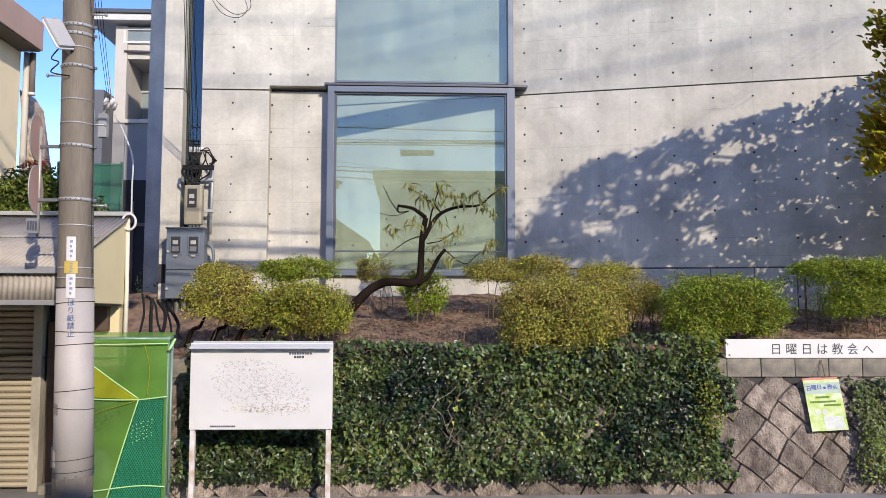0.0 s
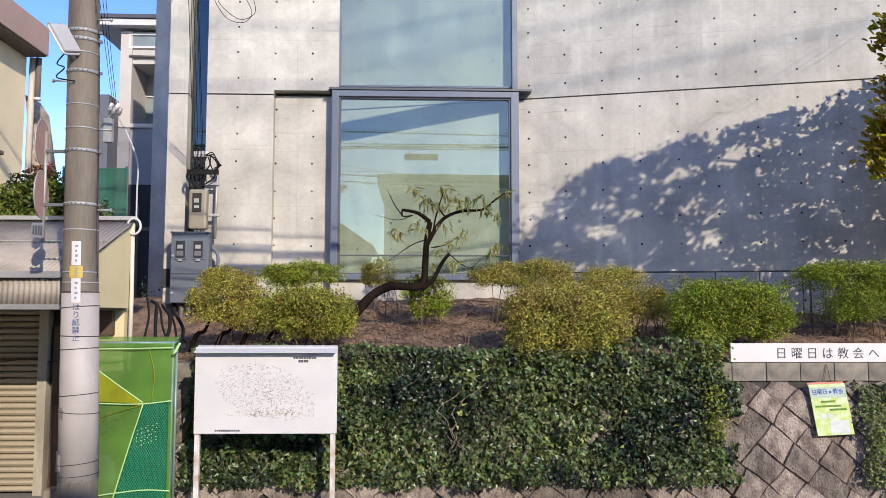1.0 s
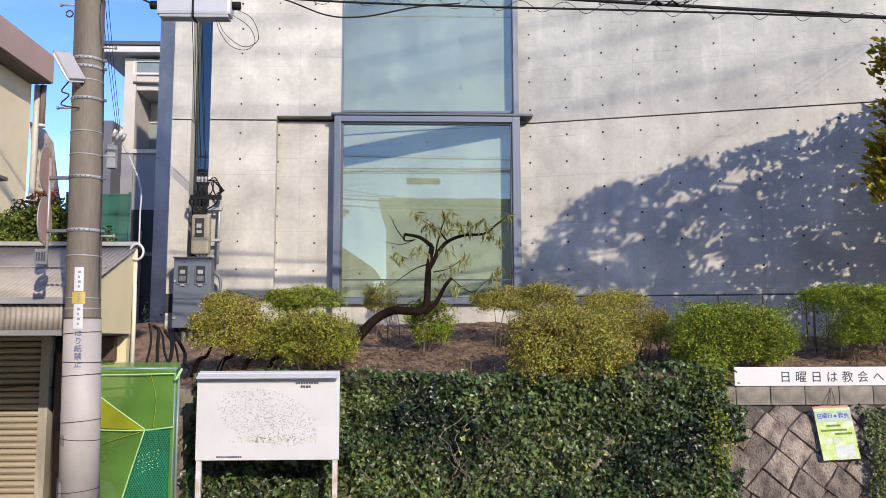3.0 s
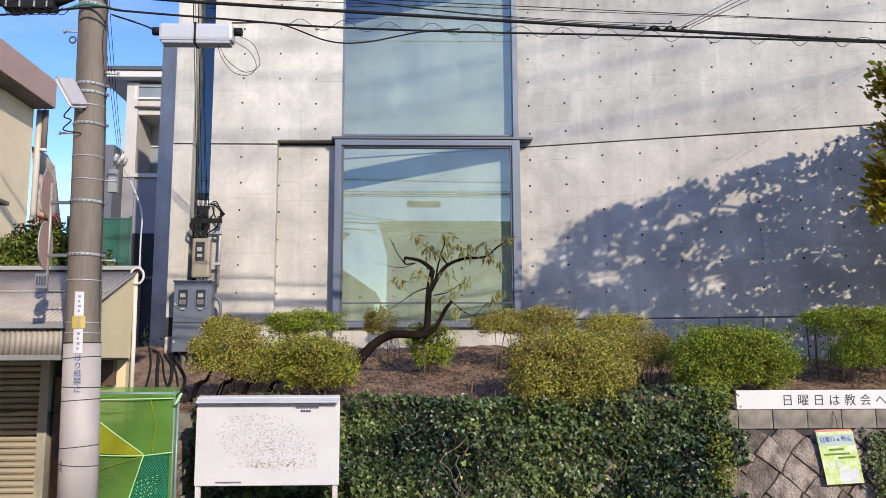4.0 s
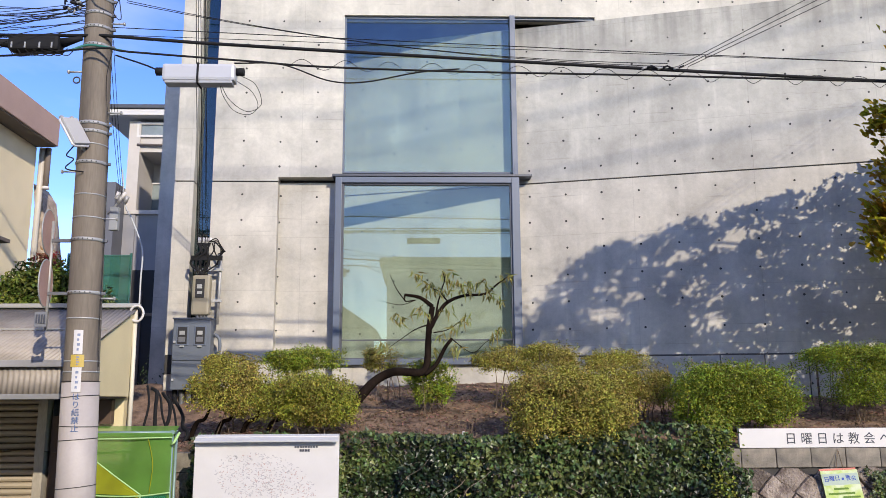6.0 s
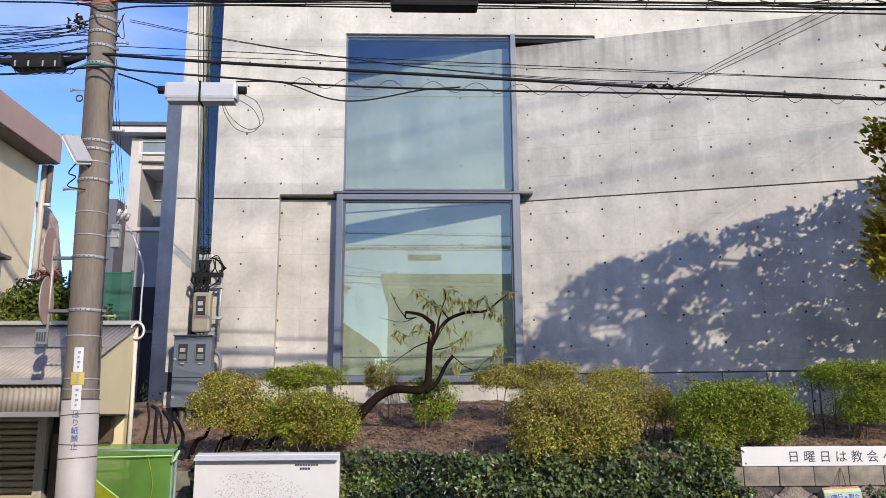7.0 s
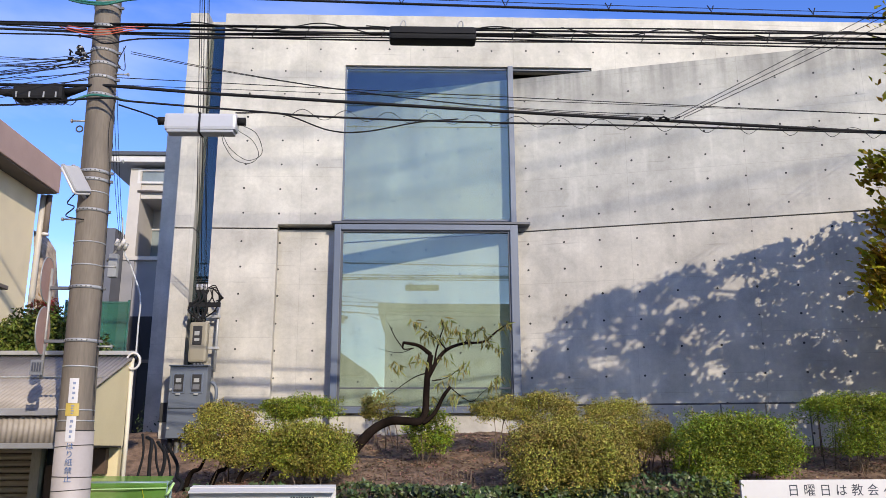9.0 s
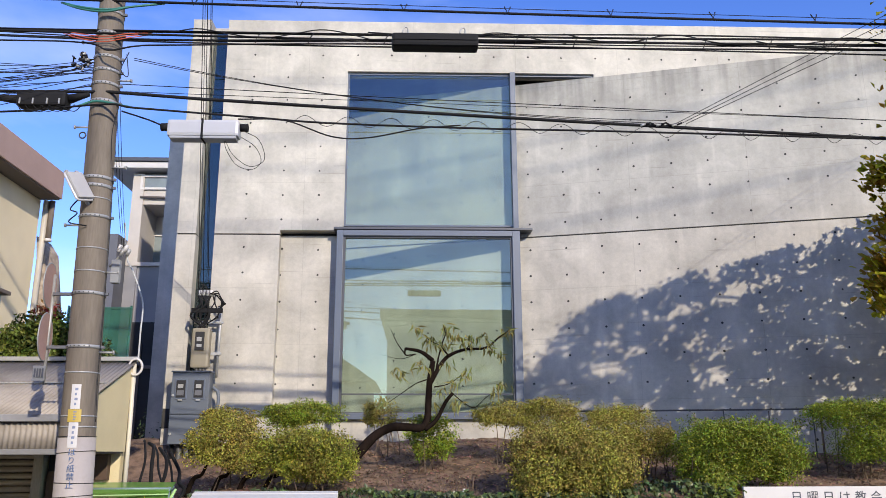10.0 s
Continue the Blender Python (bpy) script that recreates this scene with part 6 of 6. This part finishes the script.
for r in (0.20, 0.15, 0.10, 0.05):
    part("grille_ring", tube([(-5.185, 9.7 + r * math.cos(a), 3.68 + r * math.sin(a)) for a in [k * math.tau / 24 for k in range(25)]], 0.006, 5, False), BLACK, ac)
part("bracket", box(-5.56, -5.19, 9.45, 9.50, 3.36, 3.42), GALV, ac)
part("bracket", box(-5.56, -5.19, 9.90, 9.95, 3.36, 3.42), GALV, ac)

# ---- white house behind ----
far = thing("house", "white house with a recessed balcony behind the church, lower walls greyed for shade", "house", (-6.5, 18, 0))
FYY = 18.0
part("wall", box(-7.0, -3.2, FYY + 1.0, 26, 0, 8.45), WALL_WHITE, far)
# the lower walls lie in shade, which this grey paints into their colour
SHADE_GREY = surf("shaded_siding_grey", (0.27, 0.265, 0.28), 0.85, grain=50, vary=0.06, bump=0.15)
part("side_bay", box(-6.62, -6.36, FYY - 0.05, FYY + 1.0, 6.18, 8.35), WALL_WHITE, far)
part("side_bay", box(-6.62, -6.36, FYY - 0.05, FYY + 1.0, 0, 6.18), SHADE_GREY, far)
part("side_bay", box(-6.36, -3.2, FYY, FYY + 1.0, 7.62, 8.35), WALL_WHITE, far)
part("side_bay", box(-6.36, -3.2, FYY, FYY + 1.0, 0, 6.18), SHADE_GREY, far)
part("roof", box(-7.25, -3.0, FYY - 0.35, 26.3, 8.56, 8.65, 0.01), DARK_STEEL, far)
part("eave", box(-7.2, -3.0, FYY - 0.30, 26.2, 8.41, 8.555, 0.01), WHITE, far)
part("handrail", tube([(-6.42, FYY - 0.06, 7.78), (-3.2, FYY - 0.06, 7.70)], 0.03, 8), SOFFIT, far)
part("balcony_sill", box(-6.60, -3.2, FYY - 0.08, FYY, 6.15, 6.24, 0.01), WALL_WHITE, far)
for x0, x1, z0, z1, y in ((-6.40, -5.4, 8.02, 8.27, FYY - 0.012), (-6.40, -5.5, 6.32, 7.12, FYY + 0.988)):
    w = part("window", box(x0, x1, y, y + 0.01, z0, z1), PANE, far)
    for a, b, c, d in ((x0 - 0.05, x0, z0 - 0.05, z1 + 0.05), (x1, x1 + 0.05, z0 - 0.05, z1 + 0.05), (x0, x1, z1, z1 + 0.05), (x0, x1, z0 - 0.05, z0), ((x0 + x1) / 2 + 0.15, (x0 + x1) / 2 + 0.20, z0, z1)):
        part("window_frame", box(a, b, y - 0.04, y + 0.012, c, d), WHITE, w)
# flat near-black sheet on the wall for the unlit doorway
part("dark_doorway", box(-6.45, -5.6, FYY - 0.012, FYY - 0.004, 1.5, 4.88), DARK, far)
w = part("door_frame", box(-6.15, -6.10, FYY - 0.05, FYY - 0.013, 1.5, 4.4), SOFFIT, far)
part("door_frame", box(-6.45, -5.6, FYY - 0.05, FYY - 0.013, 3.85, 3.92), SOFFIT, far)
# the annex's shade is put into its darker grey
part("shaded_annex", box(-7.35, -6.63, FYY - 0.6, FYY + 0.3, 0, 6.75), surf("shaded_annex_grey", (0.13, 0.135, 0.16), 0.85, grain=50, vary=0.06, bump=0.15), far)
w = part("annex_window", box(-7.05, -6.80, FYY - 0.615, FYY - 0.603, 5.2, 6.3), PANE, far)
part("window_frame", box(-7.08, -7.05, FYY - 0.63, FYY - 0.603, 5.17, 6.33), WALL_WHITE, w)
# green mesh fence
fence = thing("mesh_fence", "green mesh fence on steel posts beside the passage", "fence", (-4.6, 12.0, 1.5))
part("mesh", box(-5.2, -4.28, 12.0, 12.01, 1.6, 4.12), FENCE_GREEN, fence)
for x in (-5.2, -4.72, -4.28):
    part("post", tube([(x, 12.02, 1.4), (x, 12.02, 4.18)], 0.02, 8), FENCE_GREEN, fence)
part("rail", tube([(-5.2, 12.02, 4.14), (-4.28, 12.02, 4.14)], 0.018, 8), FENCE_GREEN, fence)
# bushes over the shed roof
for c, n, mt, lb in (((-4.72, 10.3, 3.15, 0.52, 0.38, 0.56), 13000, surf("bush_leaf", (0.13, 0.165, 0.025), 0.45, grain=14, blotch=2, vary=0.2, bump=0, tint=(0.05, 0.07, 0.015), island=0.6, through=0.1, spec=0.25), "leafy green bush behind the shed roof"), ((-4.5, 11.6, 2.95, 0.26, 0.3, 0.6), 2200, IVY, "dark green bush behind the shed roof"), ((-4.72, 10.3, 3.66, 0.16, 0.14, 0.24), 420, surf("red_leaf", (0.26, 0.08, 0.03), 0.5, vary=0.2, bump=0, island=0.3, through=0.2), "small red-leaved bush behind the shed roof"), ((-4.75, 15.2, 2.35, 0.3, 0.3, 0.5), 700, IVY, "dark green bush in the passage")):
    b = thing("bush", lb, "bush", (c[0], c[1], 2.0))
    P, N = in_blobs([c], n, inner=0.3, rough=0.2)
    part("crown", leaves("crown", P, N, 0.068, 0.034, SIMPLE, mt, 0.8, 0.5), None, b)
    part("stem", tube([(c[0], c[1], 1.4), (c[0] + 0.05, c[1], c[2])], 0.03, 6), BARK, b)

# ---- houses across the street, seen only in the window's reflection ----
opp = thing("house", "plain grey house across the street", "house", (4, -9, 0))
part("wall", box(-1.3, 9.5, -14, -8.0, 0, 7.6), WALL_GREY, opp)
part("roof", box(-1.6, 9.8, -14.3, -7.7, 7.6, 7.9), SOFFIT, opp)
opp = thing("house", "plain house with a sloping roof across the street", "house", (-5, -10, 0))
part("wall", box(-8.5, -2.2, -15, -9.0, 0, 5.0), WALL_WHITE, opp)
V = [(-9, -15.3, 5.0), (-1.8, -15.3, 5.0), (-1.8, -8.7, 5.0), (-9, -8.7, 5.0), (-5.3, -15.3, 7.4), (-5.3, -8.7, 7.4)]
part("roof", raw("roof", V, [(0, 1, 2, 3), (0, 4, 1), (3, 2, 5), (0, 3, 5, 4), (1, 4, 5, 2)], SOFFIT), None, opp)

# ---- coping blocks and stones of the retaining wall ----
BLK = mesh_of("block", box(-0.192, 0.192, 0, 0.19, 0, 0.205, 0.006), BLOCK)
for i in range(41):
    b = part("block", BLK, None, wall)
    b.location = (-2.89 + 0.392 * i, 9.095 + random.uniform(-0.003, 0.003), 1.25)


CA, SA = math.cos(radians(-41)), math.sin(radians(-41))


def stone_mesh(a0, a1, b0, b1, top):
    """One rough squared stone of the slanting bond, with a chipped, bulging face; it is cut level under the blocks."""
    am, bm_ = (a0 + a1) / 2, (b0 + b1) / 2
    ring = []
    for a, b in ((a0, b0), (am, b0), (a1, b0), (a1, bm_), (a1, b1), (am, b1), (a0, b1), (a0, bm_)):
        x, w = a * CA - b * SA, a * SA + b * CA
        j = noise.noise_vector((x * 3.1, w * 3.1, 9)) * 0.06
        ring.append((x + j[0], max(-0.1, min(w + j[1], top))))
    mx = sum(p[0] for p in ring) / 8
    mw = sum(p[1] for p in ring) / 8
    if max(p[1] for p in ring) - min(p[1] for p in ring) < 0.06:
        return None, 0
    V, F = [], []
    tip, tilt = random.uniform(-0.018, 0.018), random.uniform(-0.10, 0.10)
    for s, out in ((0.998, -0.03), (0.982, 0.006), (0.93, 0.022)):
        for px, pw in ring:
            o = out + (random.uniform(-0.007, 0.009) + tip + tilt * (px - mx) if out > 0.02 else random.uniform(-0.003, 0.003))
            V.append(tuple(face_point(mx + (px - mx) * s, mw + (pw - mw) * s, o)))
    V.append(tuple(face_point(mx + random.uniform(-0.04, 0.04), mw + random.uniform(-0.04, 0.04), 0.03 + tip + random.uniform(-0.006, 0.016))))
    for r in (0, 8):
        F += [(r + k, r + (k + 1) % 8, r + 8 + (k + 1) % 8, r + 8 + k) for k in range(8)]
    F += [(16 + k, 16 + (k + 1) % 8, 24) for k in range(8)]
    return raw("stone", V, F, STONE), mx


WTOP = math.hypot(1.25, 0.35) - 0.006
made = 0
b = -4.0
while b < 9.5:
    h = random.uniform(0.27, 0.32)
    a = -9.0 + random.uniform(0, 0.3)
    while a < 12.0:
        ln = random.uniform(0.27, 0.40)
        cx, cw = (a + ln / 2) * CA - (b + h / 2) * SA, (a + ln / 2) * SA + (b + h / 2) * CA
        if -2.95 < cx < 9.4 and -0.12 < cw < WTOP + 0.10 and made < 298:
            me, mx = stone_mesh(a, a + ln, b, b + h, WTOP)
            if me:
                part("stone", me, None, wall)
                made += 1
        a += ln
    b += h
